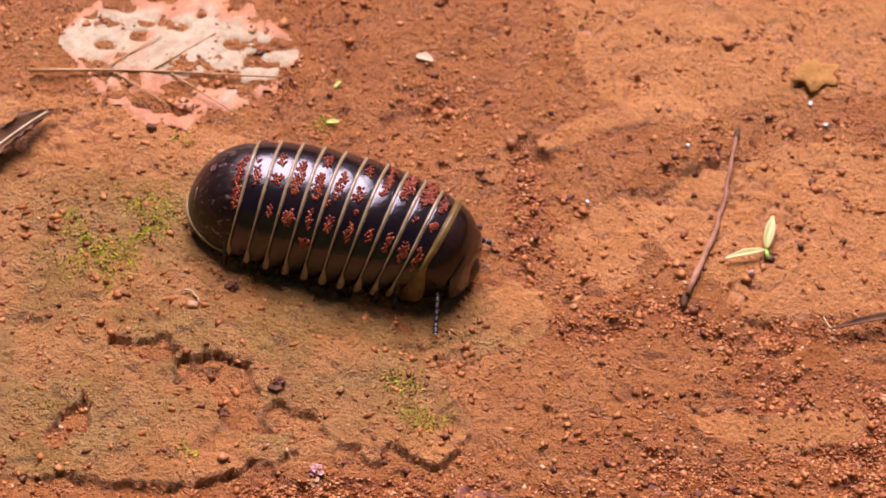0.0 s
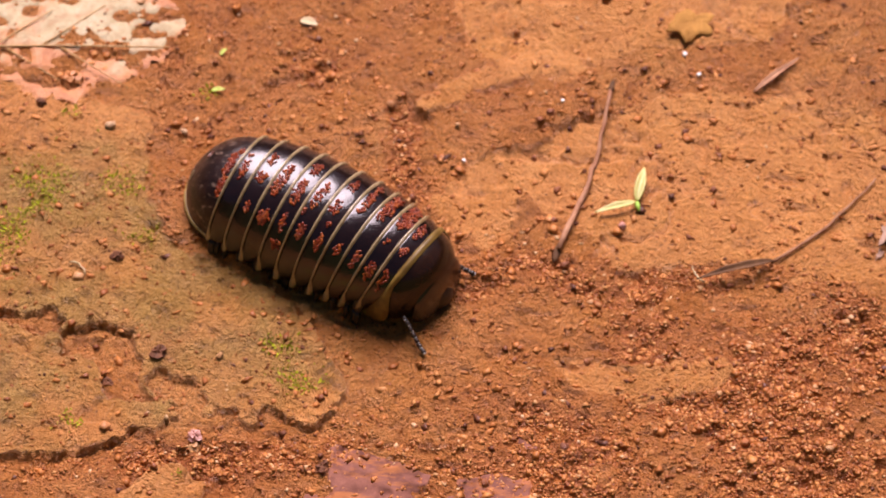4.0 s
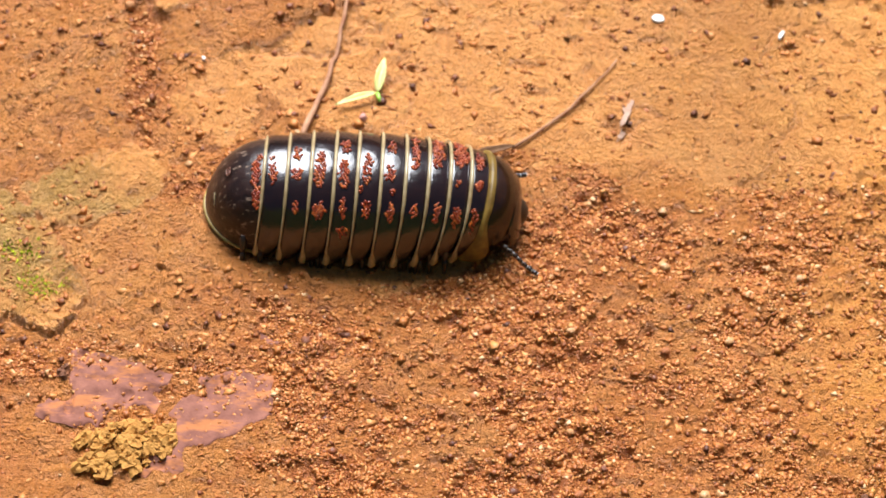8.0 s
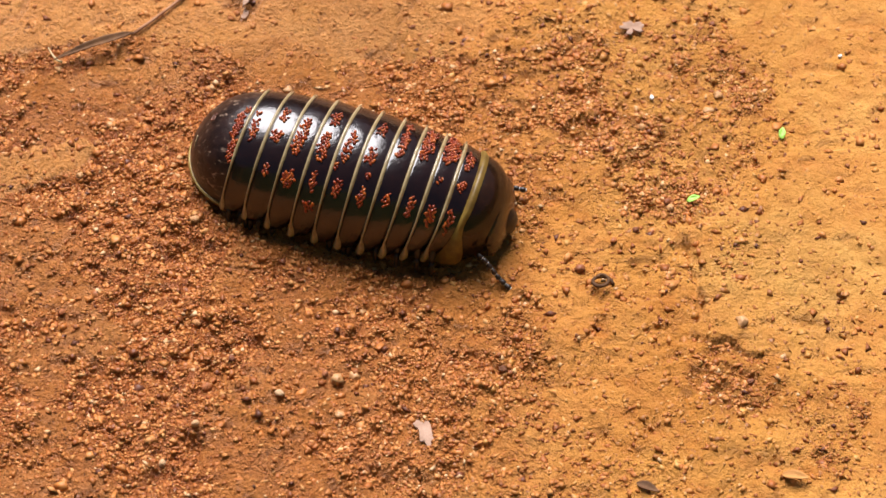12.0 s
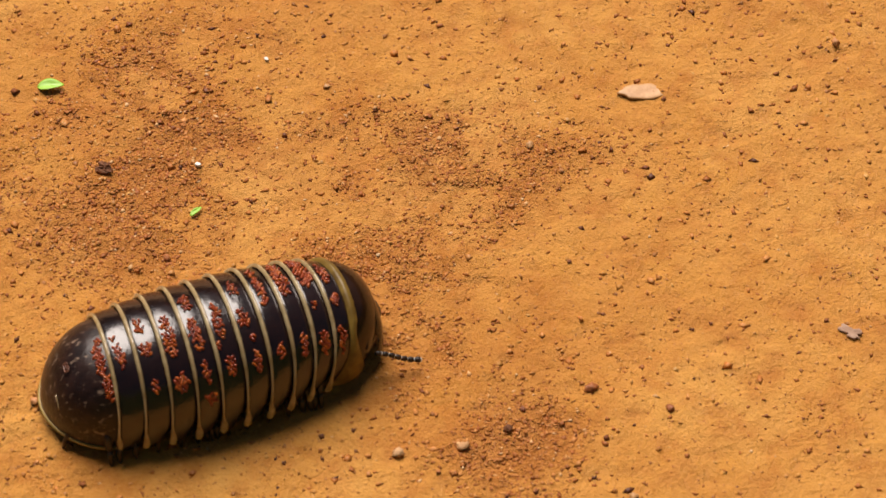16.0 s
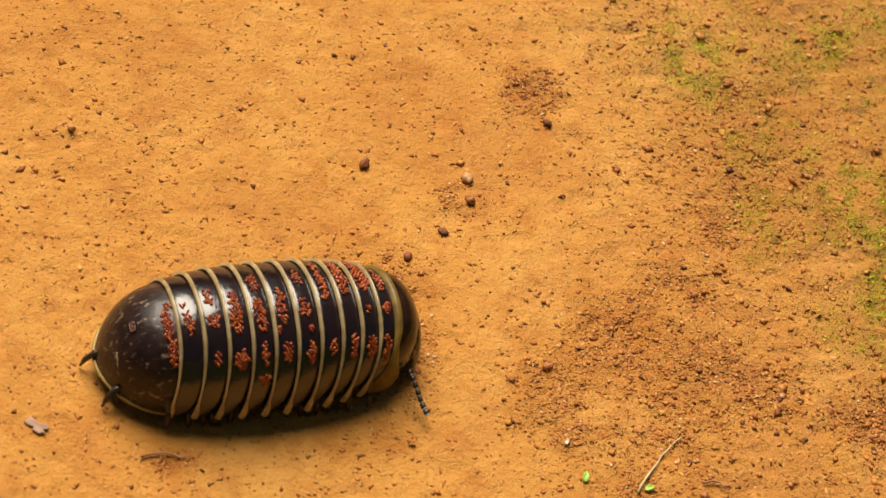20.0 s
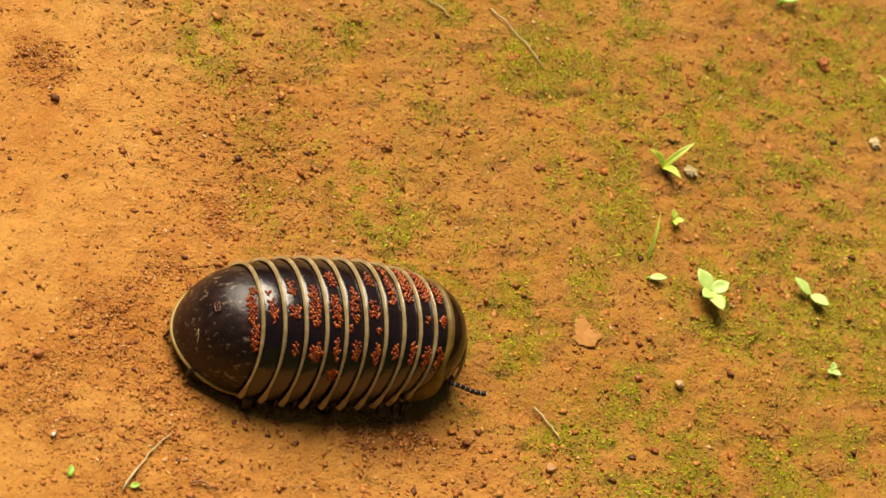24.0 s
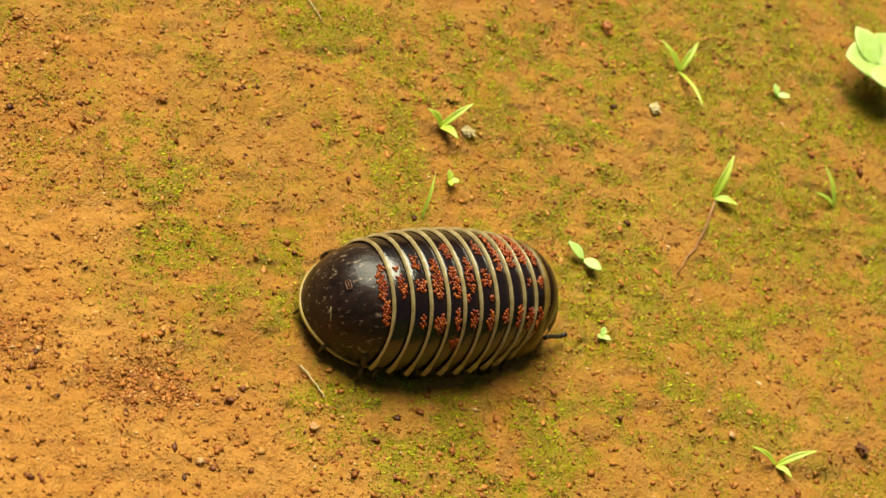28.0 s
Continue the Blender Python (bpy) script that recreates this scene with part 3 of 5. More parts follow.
# ---------------------------------------------------------------- ground
def build_ground():
    def axis(*runs):
        """Grid lines closer together where the place has finer relief; runs are (from, to, step)."""
        inner = np.concatenate([np.arange(lo, hi - 1e-6, gap) for lo, hi, gap in runs])
        far = np.array([0.4, 1.2, 3, 8, 20, 60, 200, 900, 5000, 40000])
        return np.concatenate([inner[0] - far[::-1], inner, inner[-1] + far])
    xs = axis((-10.0, -7.0, 0.06), (-7.0, 2.0, 0.027), (2.0, 20.0, 0.040), (20.0, 61.0, 0.07))
    ys = axis((25.5, 30.0, 0.06), (30.0, 36.0, 0.033), (36.0, 41.0, 0.044), (41.0, 44.0, 0.07))
    gx, gy = np.meshgrid(xs, ys, indexing="ij")
    gz = height_at(gx, gy)
    verts = np.stack([gx, gy, gz], -1).reshape(-1, 3) * CM
    nx, ny = len(xs), len(ys)
    i, j = np.meshgrid(np.arange(nx - 1), np.arange(ny - 1), indexing="ij")
    a = (i * ny + j).ravel()
    quads = np.stack([a, a + ny, a + ny + 1, a + 1], -1)
    me = fast_mesh("ground", verts, quads, SOIL)
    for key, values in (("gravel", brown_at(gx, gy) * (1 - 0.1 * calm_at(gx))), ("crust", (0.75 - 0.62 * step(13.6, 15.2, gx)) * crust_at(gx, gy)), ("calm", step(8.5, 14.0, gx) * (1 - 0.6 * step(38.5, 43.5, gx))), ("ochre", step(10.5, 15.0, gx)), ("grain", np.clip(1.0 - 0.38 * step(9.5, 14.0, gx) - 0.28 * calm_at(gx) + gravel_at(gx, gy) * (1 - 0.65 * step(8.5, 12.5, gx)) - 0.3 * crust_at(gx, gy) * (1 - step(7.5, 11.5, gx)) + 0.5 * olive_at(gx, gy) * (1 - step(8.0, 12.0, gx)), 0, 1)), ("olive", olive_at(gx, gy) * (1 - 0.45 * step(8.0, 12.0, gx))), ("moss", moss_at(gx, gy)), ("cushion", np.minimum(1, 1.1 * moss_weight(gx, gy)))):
        at = me.attributes.new(key, "FLOAT", "POINT")
        at.data.foreach_set("value", values.astype(np.float32).ravel())
    # added unseen dark ring: keeps low sky out of the plates' reflections
    ring, tall = 180, 9
    a, k = np.meshgrid(np.linspace(0, 2 * np.pi, ring), np.arange(tall), indexing="ij")
    top = (3.2 + 1.6 * fbm(a * 9, a * 0, 1.0, 2, 4)) * (1 + 1.6 * np.maximum(0.0, -np.sin(a)))
    far_r = 12.0 + 1.6 * fbm(a * 14, k * 0.9, 1.0, 3, 4)
    ring_verts = np.stack([far_r * np.cos(a), far_r * np.sin(a), -0.3 + top * k / (tall - 1)], -1).reshape(-1, 3)
    i, j = np.meshgrid(np.arange(ring - 1), np.arange(tall - 1), indexing="ij")
    q = (i * tall + j).ravel()
    tagged(new("backdrop", fast_mesh("backdrop", ring_verts, np.stack([q, q + tall, q + tall + 1, q + 1], -1), DARK_RING)), "added unseen dark green ring that darkens low reflections on the millipede", "backdrop", kind="structure")
    return tagged(new("ground", me), "damp orange laterite soil with flaking crust and loose grit", "ground", kind="structure")


build_ground()


def scatter(count, weight, seed, box=(-9.5, 60.5, 26.0, 43.5)):
    """Places in centimetres, picked where weight(x, y) is high."""
    rng = np.random.default_rng(seed)
    out = np.empty((0, 2))
    while len(out) < count:
        p = np.stack([rng.uniform(box[0], box[1], count * 2), rng.uniform(box[2], box[3], count * 2)], -1)
        out = np.concatenate([out, p[rng.random(len(p)) < weight(p[:, 0], p[:, 1])]])
    return out[:count], rng


def grains(name, count, weight, seed, lo, hi, label, sharp=2.2, material=None, smooth=False, sit=0.2):
    """Loose grit as one mesh of small uneven lumps."""
    p, rng = scatter(count, weight, seed)
    size = (lo + (hi - lo) * rng.random(count) ** sharp) * (1 - 0.25 * calm_at(p[:, 0]))
    base = np.array([(1, 0, 0), (0, 1, 0), (-1, 0, 0), (0, -1, 0), (0, 0, 1), (0, 0, -1)], float)
    tris = np.array([(0, 1, 4), (1, 2, 4), (2, 3, 4), (3, 0, 4), (1, 0, 5), (2, 1, 5), (3, 2, 5), (0, 3, 5)])
    v = base[None] * (0.6 + 0.8 * rng.random((count, 6, 1))) + rng.normal(0, 0.24, (count, 6, 3))
    v *= rng.uniform(0.65, 1.35, (count, 1, 3))
    v[..., 2] *= 0.6
    a = rng.uniform(0, 2 * np.pi, count)
    c, s = np.cos(a)[:, None], np.sin(a)[:, None]
    v = np.stack([v[..., 0] * c - v[..., 1] * s, v[..., 0] * s + v[..., 1] * c, v[..., 2]], -1) * size[:, None, None]
    z = height_at(p[:, 0], p[:, 1]) + size * sit
    v += np.concatenate([p, z[:, None]], 1)[:, None]
    faces = (tris[None] + (np.arange(count) * 6)[:, None, None]).reshape(-1, 3)
    me = fast_mesh(name, v.reshape(-1, 3) * CM, faces, material or GRAIN, smooth=smooth)
    return tagged(new(name, me), label, "grit", kind="stuff")


grains("soil_grit", 145000, lambda x, y: (0.075 - 0.03 * calm_at(x)) * (1 - 0.6 * crust_at(x, y)) + 0.05 * step(39.0, 43.0, x) + 0.95 * gravel_at(x, y) ** 1.3 + 0.40 * step(16.0, 19.0, x) * gravel_at(x, y), 21, 0.011, 0.056, "loose red-brown grit on the soil", 2.2, sit=-0.05)
grains("soil_crumbs", 33000, lambda x, y: (0.20 + 0.80 * step(0.44, 0.62, fbm(x, y, 1.1, 2, 4))) * (1 - 0.45 * moss_at(x, y)) * (1 - 0.2 * crust_at(x, y)) * (1 - 0.35 * step(11.0, 17.0, x) - 0.3 * step(19.0, 26.0, x) + 0.45 * step(39.0, 43.0, x)), 22, 0.009, 0.085, "scattered dark crumbs of soil", 4.0, CRUMB, sit=0.05)
grains("clay_lumps", 24000, lambda x, y: step(10.5, 14.5, x) * (0.25 + 0.75 * step(0.42, 0.60, fbm(x, y, 1.5, 8, 4))) * (1 - 0.45 * step(19.0, 26.0, x)) * (1 - 0.8 * moss_at(x, y)), 23, 0.022, 0.075, "small rounded lumps of ochre clay", 2.0, LUMP, True, -0.2)


def moss_tufts(name, count, weight, seed, label, size=0.11):
    p, rng = scatter(count, weight, seed)
    p = p + rng.normal(0, 0.05, p.shape)
    a, lean, s = rng.uniform(0, 2 * np.pi, count), rng.uniform(0.2, 1.1, count), size * (0.4 + rng.random(count))
    d = np.stack([np.cos(a) * lean, np.sin(a) * lean, np.full(count, 0.75)], -1)
    w = np.stack([-np.sin(a), np.cos(a), 0 * a], -1)
    root = np.concatenate([p, height_at(p[:, 0], p[:, 1])[:, None] - 0.01], 1)
    k = s[:, None]
    v = np.stack([root - w * k * 0.12, root + w * k * 0.12, root + d * k * 0.55 + w * k * 0.26, root + d * k, root + d * k * 0.55 - w * k * 0.26], 1)
    b = (np.arange(count) * 5)[:, None]
    faces = np.concatenate([b + np.array([0, 1, 2]), b + np.array([0, 2, 4]), b + np.array([4, 2, 3])])
    me = fast_mesh(name, v.reshape(-1, 3) * CM, faces, MOSS, smooth=False)
    return tagged(new(name, me), label, "moss", kind="stuff")


def moss_left(x, y):
    blots = [(-4.8, 38.39, 0.8, 0.6, 0), (-3.32, 36.24, 0.6, 0.35, 0), (-0.40, 33.58, 0.6, 0.36, 0), (-0.63, 34.16, 0.3, 0.2, 0), (-3.66, 32.39, 0.4, 0.25, 0), (-2.25, 40.14, 0.4, 0.2, 0), (-2.39, 39.37, 0.3, 0.2, 0),
             (-5.59, 33.09, 0.4, 0.3, 0), (-3.63, 37.2, 0.7, 0.5, 0), (-1.75, 31.5, 0.5, 0.2, 0), (-5.2, 36.6, 1.2, 1.2, 0)]
    return step(-0.1, 0.7, zone(x, y, blots, 1.8, 5)) * step(0.5, 0.62, fbm(x, y, 0.5, 4, 3))


moss_tufts("moss_carpet", 120000, moss_weight, 31, "yellow-green moss in patches on the soil", 0.042)
moss_tufts("moss_specks", 2200, moss_left, 32, "small green moss tufts on the crust", 0.055)


# ---------------------------------------------------------------- pill millipede
# body space in centimetres: x ahead, y to its left, z up
PLATES = [-1.40, -1.06, -0.72, -0.38, -0.05, 0.29, 0.64, 0.97, 1.28, 1.58]
SHIELD = 1.85
BULGE = 0.034
HALF, TALL, SKIRT = 1.15, 1.15, 0.14


def girth(s):
    """Scale of the cross-section along the body."""
    return 1.0 - 0.080 * max(0.0, -0.2 - s) ** 2 - 0.070 * max(0.0, s - 0.2) ** 2


def arch(alpha, scale):
    """A point of the arched cross-section, alpha from the back's middle line."""
    flat = 1.0 + 0.05 * math.cos(2 * alpha)
    return Vector((0, HALF * scale * math.sin(alpha) * flat, SKIRT + TALL * scale * math.cos(alpha)))


def plate_mesh(name, s0, length, lo, hi, material, lip=0.0, thick=0.035, tips=0.55, spread=93, sag=0.0):
    """A curved plate over the back, from its rear edge at 0 to its front edge; lo and hi are its rear and front girth."""
    nu, nv = 7, 45
    verts = []
    for shell in (0.0, -thick):
        for i in range(nu):
            u = i / (nu - 1)
            for j in range(nv):
                al = radians(-spread + 2 * spread * j / (nv - 1))
                k = abs(al) / radians(spread)
                taper = 1 - (1 - tips) * max(0.0, (k - 0.62) / 0.38) ** 1.6
                g = lo + (hi - lo) * u + lip * math.exp(-u * 7) + BULGE * math.sin(math.pi * u ** 0.8)
                p = arch(al, girth(s0 + u * length) * g + shell)
                back = -0.10 * max(0.0, (k - 0.5) / 0.5) ** 2
                verts.append(Vector((length * (0.18 * (1 - taper) + u * taper) + back + -sag * k * k, p.y, p.z)) * CM)
    n = nu * nv
    faces = grid_faces(nu, nv) + [tuple(reversed(f)) for f in grid_faces(nu, nv, False, n)]
    edge = [i * nv for i in range(nu)] + [(nu - 1) * nv + j for j in range(1, nv)] + [i * nv + nv - 1 for i in range(nu - 2, -1, -1)] + [j for j in range(nv - 2, 0, -1)]
    faces += [(edge[q], edge[(q + 1) % len(edge)], edge[(q + 1) % len(edge)] + n, edge[q] + n) for q in range(len(edge))]
    return mesh_from(name, verts, faces, material)


def rim_mesh(name, s0, length, grow, width, material, flare=2.0, spread=92.5, tips=0.55, sweep=0.0, flare_from=0.80):
    """The pale band along a plate's rear edge, wider at the tips."""
    nu, nv = 4, 49
    verts = []
    for i in range(nu):
        for j in range(nv):
            al = radians(-spread + 2 * spread * j / (nv - 1))
            k = abs(al) / radians(spread)
            taper = 1 - (1 - tips) * max(0.0, (k - 0.62) / 0.38) ** 1.6
            wide = width * (1 - 0.45 * step(0.30, 0.65, k)) * (1 + flare * float(step(flare_from, 0.97, k)))
            puff = 0.018 * math.sin(math.pi * i / (nu - 1))
            p = arch(al, girth(s0) * grow + 0.012 + puff - (0.022 if i in (0, nu - 1) else 0))
            back = -0.10 * max(0.0, (k - 0.5) / 0.5) ** 2
            back -= sweep * k * k
            verts.append(Vector((-0.012 + length * 0.18 * (1 - taper) + back + wide * i / (nu - 1), p.y, p.z)) * CM)
    return mesh_from(name, verts, grid_faces(nu, nv), material)


def dome_mesh(name, s0, reach, scale, material, power=0.9, spread=97, nu=16, nv=45, squash=1.0, sweep=0.0):
    """A rounded end shield; reach is below 0 for the tail and above 0 for the head."""
    verts = []
    for i in range(nu):
        th = 0.5 * math.pi * i / (nu - 1)
        for j in range(nv):
            al = radians(-spread + 2 * spread * j / (nv - 1))
            c = max(0.02, math.cos(th)) ** power
            p = arch(al, scale)
            k = abs(al) / radians(spread)
            verts.append(Vector((reach * math.sin(th) - sweep * k * k * math.cos(th), p.y * c, SKIRT * 0.6 + (p.z - SKIRT * 0.6) * (c ** squash))) * CM)
    faces = grid_faces(nu, nv)
    if reach < 0:
        faces = [tuple(reversed(f)) for f in faces]
    return mesh_from(name, verts, faces, material)


def mite_mesh():
    """One small oval mite, long along x."""
    r, verts, faces = 0.036, [(0, 0, 0.62)], []
    for ring, (rr, hh) in enumerate(((0.62, 0.45), (1.0, 0.0))):
        for k in range(6):
            q = 2 * math.pi * (k + 0.5 * ring) / 6
            verts.append((rr * math.cos(q), 0.56 * rr * math.sin(q), hh))
    verts.append((0, 0, -0.2))
    for k in range(6):
        m = (k + 1) % 6
        faces += [(0, 1 + k, 1 + m), (1 + k, 7 + k, 1 + m), (1 + m, 7 + k, 7 + m), (13, 7 + m, 7 + k)]
    return mesh_from("mite", [Vector(v) * r * CM for v in verts], faces, MITE)


MITE_MESH = mite_mesh()


def settle_mites(plate, s0, grow, spots, seed, dome=0.0, reach=0.49, sweep=0.0):
    """Mites one by one on a plate; spots are (ahead, alpha degrees, spread ahead, spread alpha, count)."""
    rnd = random.Random(seed)
    taken = []
    for ahead, al, dx, da, count in spots:
        lattice = []
        for i in range(-9, 10):
            for j in range(-14, 15):
                u, w = i * 0.047 + 0.0235 * (j % 2), j * 2.05
                lattice.append(((u / dx) ** 2 + (w / da) ** 2 + rnd.uniform(0, 0.7), u + rnd.uniform(-0.009, 0.009), w + rnd.uniform(-0.5, 0.5)))
        lattice.sort()
        for _, u, w in lattice[:int((1.3 if dome else 1.5) * count)]:
            x, deg = ahead + u, al + w
            if (not dome and not 0.07 < x < 0.32) or any(((x - p) / 0.036) ** 2 + ((deg - q) / 1.7) ** 2 < 1 for p, q in taken):
                continue
            taken.append((x, deg))
            a = radians(deg)
            c = math.cos(math.asin(min(0.99, x / dome))) ** TAIL_POWER if dome else 1.0
            u = max(0.0, min(1.0, x / reach)) if not dome else 0.0
            lift = girth(s0) * grow if dome else girth(s0 + x) * (1.0 - 0.045 * u + 0.028 * math.exp(-u * 7) + BULGE * math.sin(math.pi * u ** 0.8))
            p = arch(a, lift)
            x -= 0 if dome else sweep * (deg / 93) ** 2 + 0.10 * max(0.0, (abs(deg) / 93 - 0.5) / 0.5) ** 2
            p = Vector((x, p.y * c, SKIRT * 0.6 + (p.z - SKIRT * 0.6) * c))
            up = Vector((-0.3 if dome else 0, math.sin(a), math.cos(a))).normalized()
            side = Vector((0, math.cos(a), -math.sin(a)))
            turn = rnd.choice((0.95, 2.19)) + rnd.uniform(-0.3, 0.3)
            d1 = (Vector((1, 0, 0)) * math.cos(turn) + side * math.sin(turn)).normalized()
            d1 = (d1 - up * d1.dot(up)).normalized()
            d2 = up.cross(d1)
            m = Matrix((d1, d2, up)).transposed().to_4x4() * rnd.uniform(0.85, 1.3)
            m.translation = (p + up * 0.004) * CM
            m[3][3] = 1.0
            part("mite", MITE_MESH, plate, "", m)


TAIL_POWER, TAIL_REACH = 1.10, 0.99
millipede = tagged(new("pill_millipede"), "glossy black-brown pill millipede with pale rims, carrying red mites", "millipede")
plates = []
# clusters of mites plate by plate, from the tail on
MITES_REAR = [
    [(0.16, -13, 0.06, 10, 15), (0.10, 3, 0.05, 3, 4)],
    [(0.15, 6, 0.06, 6, 11), (0.17, -13, 0.07, 5, 10), (0.18, -40, 0.04, 4, 5)],
    [(0.16, -8, 0.07, 14, 30), (0.17, -42, 0.08, 6, 15)],
    [(0.17, 14, 0.06, 6, 12), (0.16, -12, 0.08, 9, 24), (0.19, -59, 0.05, 3, 8), (0.17, -40, 0.04, 7, 8)],
    [(0.16, -7, 0.06, 13, 20), (0.18, -40, 0.05, 7, 10), (0.1, -24, 0.03, 3, 2)],
]
MITES_FRONT = [
    [(0.16, 14, 0.06, 8, 14), (0.15, -10, 0.07, 6, 16), (0.18, -42, 0.05, 9, 13), (0.2, -26, 0.03, 3, 3)],
    [(0.16, 8, 0.06, 15, 26), (0.16, 28, 0.06, 6, 10), (0.18, -40, 0.05, 7, 9)],
    [(0.15, 13, 0.09, 18, 40), (0.16, 30, 0.08, 8, 16), (0.18, -40, 0.05, 10, 13)],
    [(0.15, 17, 0.10, 11, 64), (0.16, 34, 0.09, 9, 24), (0.15, -14, 0.03, 4, 4), (0.17, -44, 0.06, 10, 18)],
    [(0.14, 14, 0.06, 13, 20), (0.14, -14, 0.05, 5, 10), (0.13, -46, 0.05, 11, 20)],
]
MITES = MITES_REAR + MITES_FRONT

tail_shield = new("tail_shield", dome_mesh("tail_shield", -1.40, -TAIL_REACH, girth(-1.4) * 0.985, TAIL_CHITIN, TAIL_POWER))
tail_shield.parent = millipede
tagged(tail_shield, "scuffed dark brown domed tail shield")
plates.append((tail_shield, -1.36))


def hem(name, reach, scale, material, r0=0.030, power=0.9, spread=97):
    """The raised edge that runs round an end shield's foot."""
    pts = []
    for side in (-1, 1):
        run = []
        for i in range(15):
            th = 0.5 * math.pi * i / 14
            c = max(0.02, math.cos(th)) ** power
            p = arch(radians(spread - 3) * side, scale * 1.005)
            run.append(Vector((reach * math.sin(th) * 1.005, p.y * c, SKIRT * 0.6 + (p.z - SKIRT * 0.6) * c + 0.015)) * CM)
        pts += run if side < 0 else run[-2::-1]
    return mesh_from(name, *tube(pts, [r0 * CM] * len(pts), 7), material)


part("rim", hem("rim", -TAIL_REACH, girth(-1.4) * 0.985, HEM, 0.030, TAIL_POWER), tail_shield, "olive-yellow raised rim")
settle_mites(tail_shield, -1.4, 0.985, [(-0.16, -10, 0.07, 11, 24), (-0.13, -33, 0.06, 9, 17), (-0.12, 6, 0.05, 4, 6)], 5, -TAIL_REACH)
def rounded(a):
    """A point of a rounded square's outline."""
    c, d = math.cos(a), math.sin(a)
    return math.copysign(abs(c) ** 0.5, c), math.copysign(abs(d) ** 0.5, d)


scar = mesh_from("scar", *tube([(CM * rounded(a)[0] * 0.038, CM * rounded(a)[1] * 0.07, 0) for a in np.linspace(0, 2 * math.pi, 25)], [0.010 * CM] * 25, 6), SCAR)
part("scar", scar, tail_shield, "small square-edged reddish scar", pose(-0.60 * CM, -0.05 * CM, 0.945 * CM, 0, -42, 0))
part("scar", mesh_from("scar_line", *tube([(0, CM * y, 0) for y in (-0.05, 0.0, 0.05)], [0.008 * CM] * 3, 6), SCAR), tail_shield, "", pose(-0.60 * CM, -0.05 * CM, 0.946 * CM, 0, -42, 0))
scratch = []
for deg in np.linspace(-46, -24, 7):
    c = math.cos(radians(54)) ** TAIL_POWER
    p = arch(radians(deg), girth(-1.4) * 0.992)
    scratch.append(Vector((-TAIL_REACH * math.sin(radians(54)) * 1.006, p.y * c, SKIRT * 0.6 + (p.z - SKIRT * 0.6) * c)) * CM)
part("scratch", mesh_from("scratch", *tube(scratch, [0.007 * CM] * 7, 6), RIM), tail_shield, "thin pale scratch")


def lean(s):
    """How far a plate's lower ends sweep back, more towards the head."""
    return 0.07 + 0.20 * max(0.0, s - 0.1) / 1.75


hind_legs = []
for root_x, dy, reach in ((-0.78, 0.06, 0.36), (-0.62, -0.50, 0.34)):
    pts = [Vector((root_x, dy, 0.20)), Vector((root_x - 0.55 * reach, dy * 1.12, 0.19)), Vector((root_x - 0.85 * reach, dy * 1.2, 0.05)), Vector((root_x - reach, dy * 1.25, -0.10))]
    one = part("hind_leg", mesh_from("hind_leg", *tube([p * CM for p in pts], [CM * r for r in (0.055, 0.05, 0.04, 0.018)], 7), LEG), tail_shield, "dark hind leg behind the tail")
    hind_legs.append(one)

for i, s0 in enumerate(PLATES):
    ahead = (PLATES + [SHIELD])[i + 1]
    length = ahead - s0 + 0.15
    plate = new("tergite", plate_mesh("tergite", s0, length, 1.0, 0.950, CHITIN, 0.028, sag=lean(s0)))
    plate.parent = millipede
    plates.append((plate, s0))
    part("rim", rim_mesh("rim", s0, length, 1.026, 0.062, RIM, 2.5, sweep=lean(s0)), plate, "pale cream rear rim")
    settle_mites(plate, s0, 0.990, [(x, al, dx * 1.0, da * 0.88, int(count * (1.0 if i < 5 else 0.78))) for x, al, dx, da, count in MITES[i]], 40 + i, 0.0, length, lean(s0))

front = new("thoracic_shield", dome_mesh("thoracic_shield", SHIELD, 0.52, girth(SHIELD) * 1.0, BROWN_CHITIN, 0.62, 97, sweep=0.42))
front.parent = millipede
tagged(front, "brown thoracic shield with a broad olive-yellow margin")
plates.append((front, SHIELD))
part("rim", rim_mesh("front_rim", SHIELD, 0.5, 1.014, 0.125, YELLOW, 4.6, 96, 0.9, 0.36, 0.45), front, "broad olive-yellow margin")
part("collar", dome_mesh("collar", SHIELD, 0.20, 0.58, CHITIN, 0.7, 95), front, "glossy dark collar", pose(0.34 * CM, 0, 0.0))

head = new("head", mesh_from("head", *ball(0.36 * CM, 0.8, 0.05, 3, 10, 16), LEG))
head.parent = millipede
tagged(head, "dark rounded head bent to the ground")
plates.append((head, 2.12))

belly = new("belly", mesh_from("belly", *ball(1.0 * CM, 0.52, 0.02, 4, 12, 22), LEG))
belly.parent = millipede
belly.matrix_basis = pose(0, 0, 0.62 * CM) @ Matrix.Diagonal((1.9, 1.0, 0.95, 1))
tagged(belly, "dark underside")


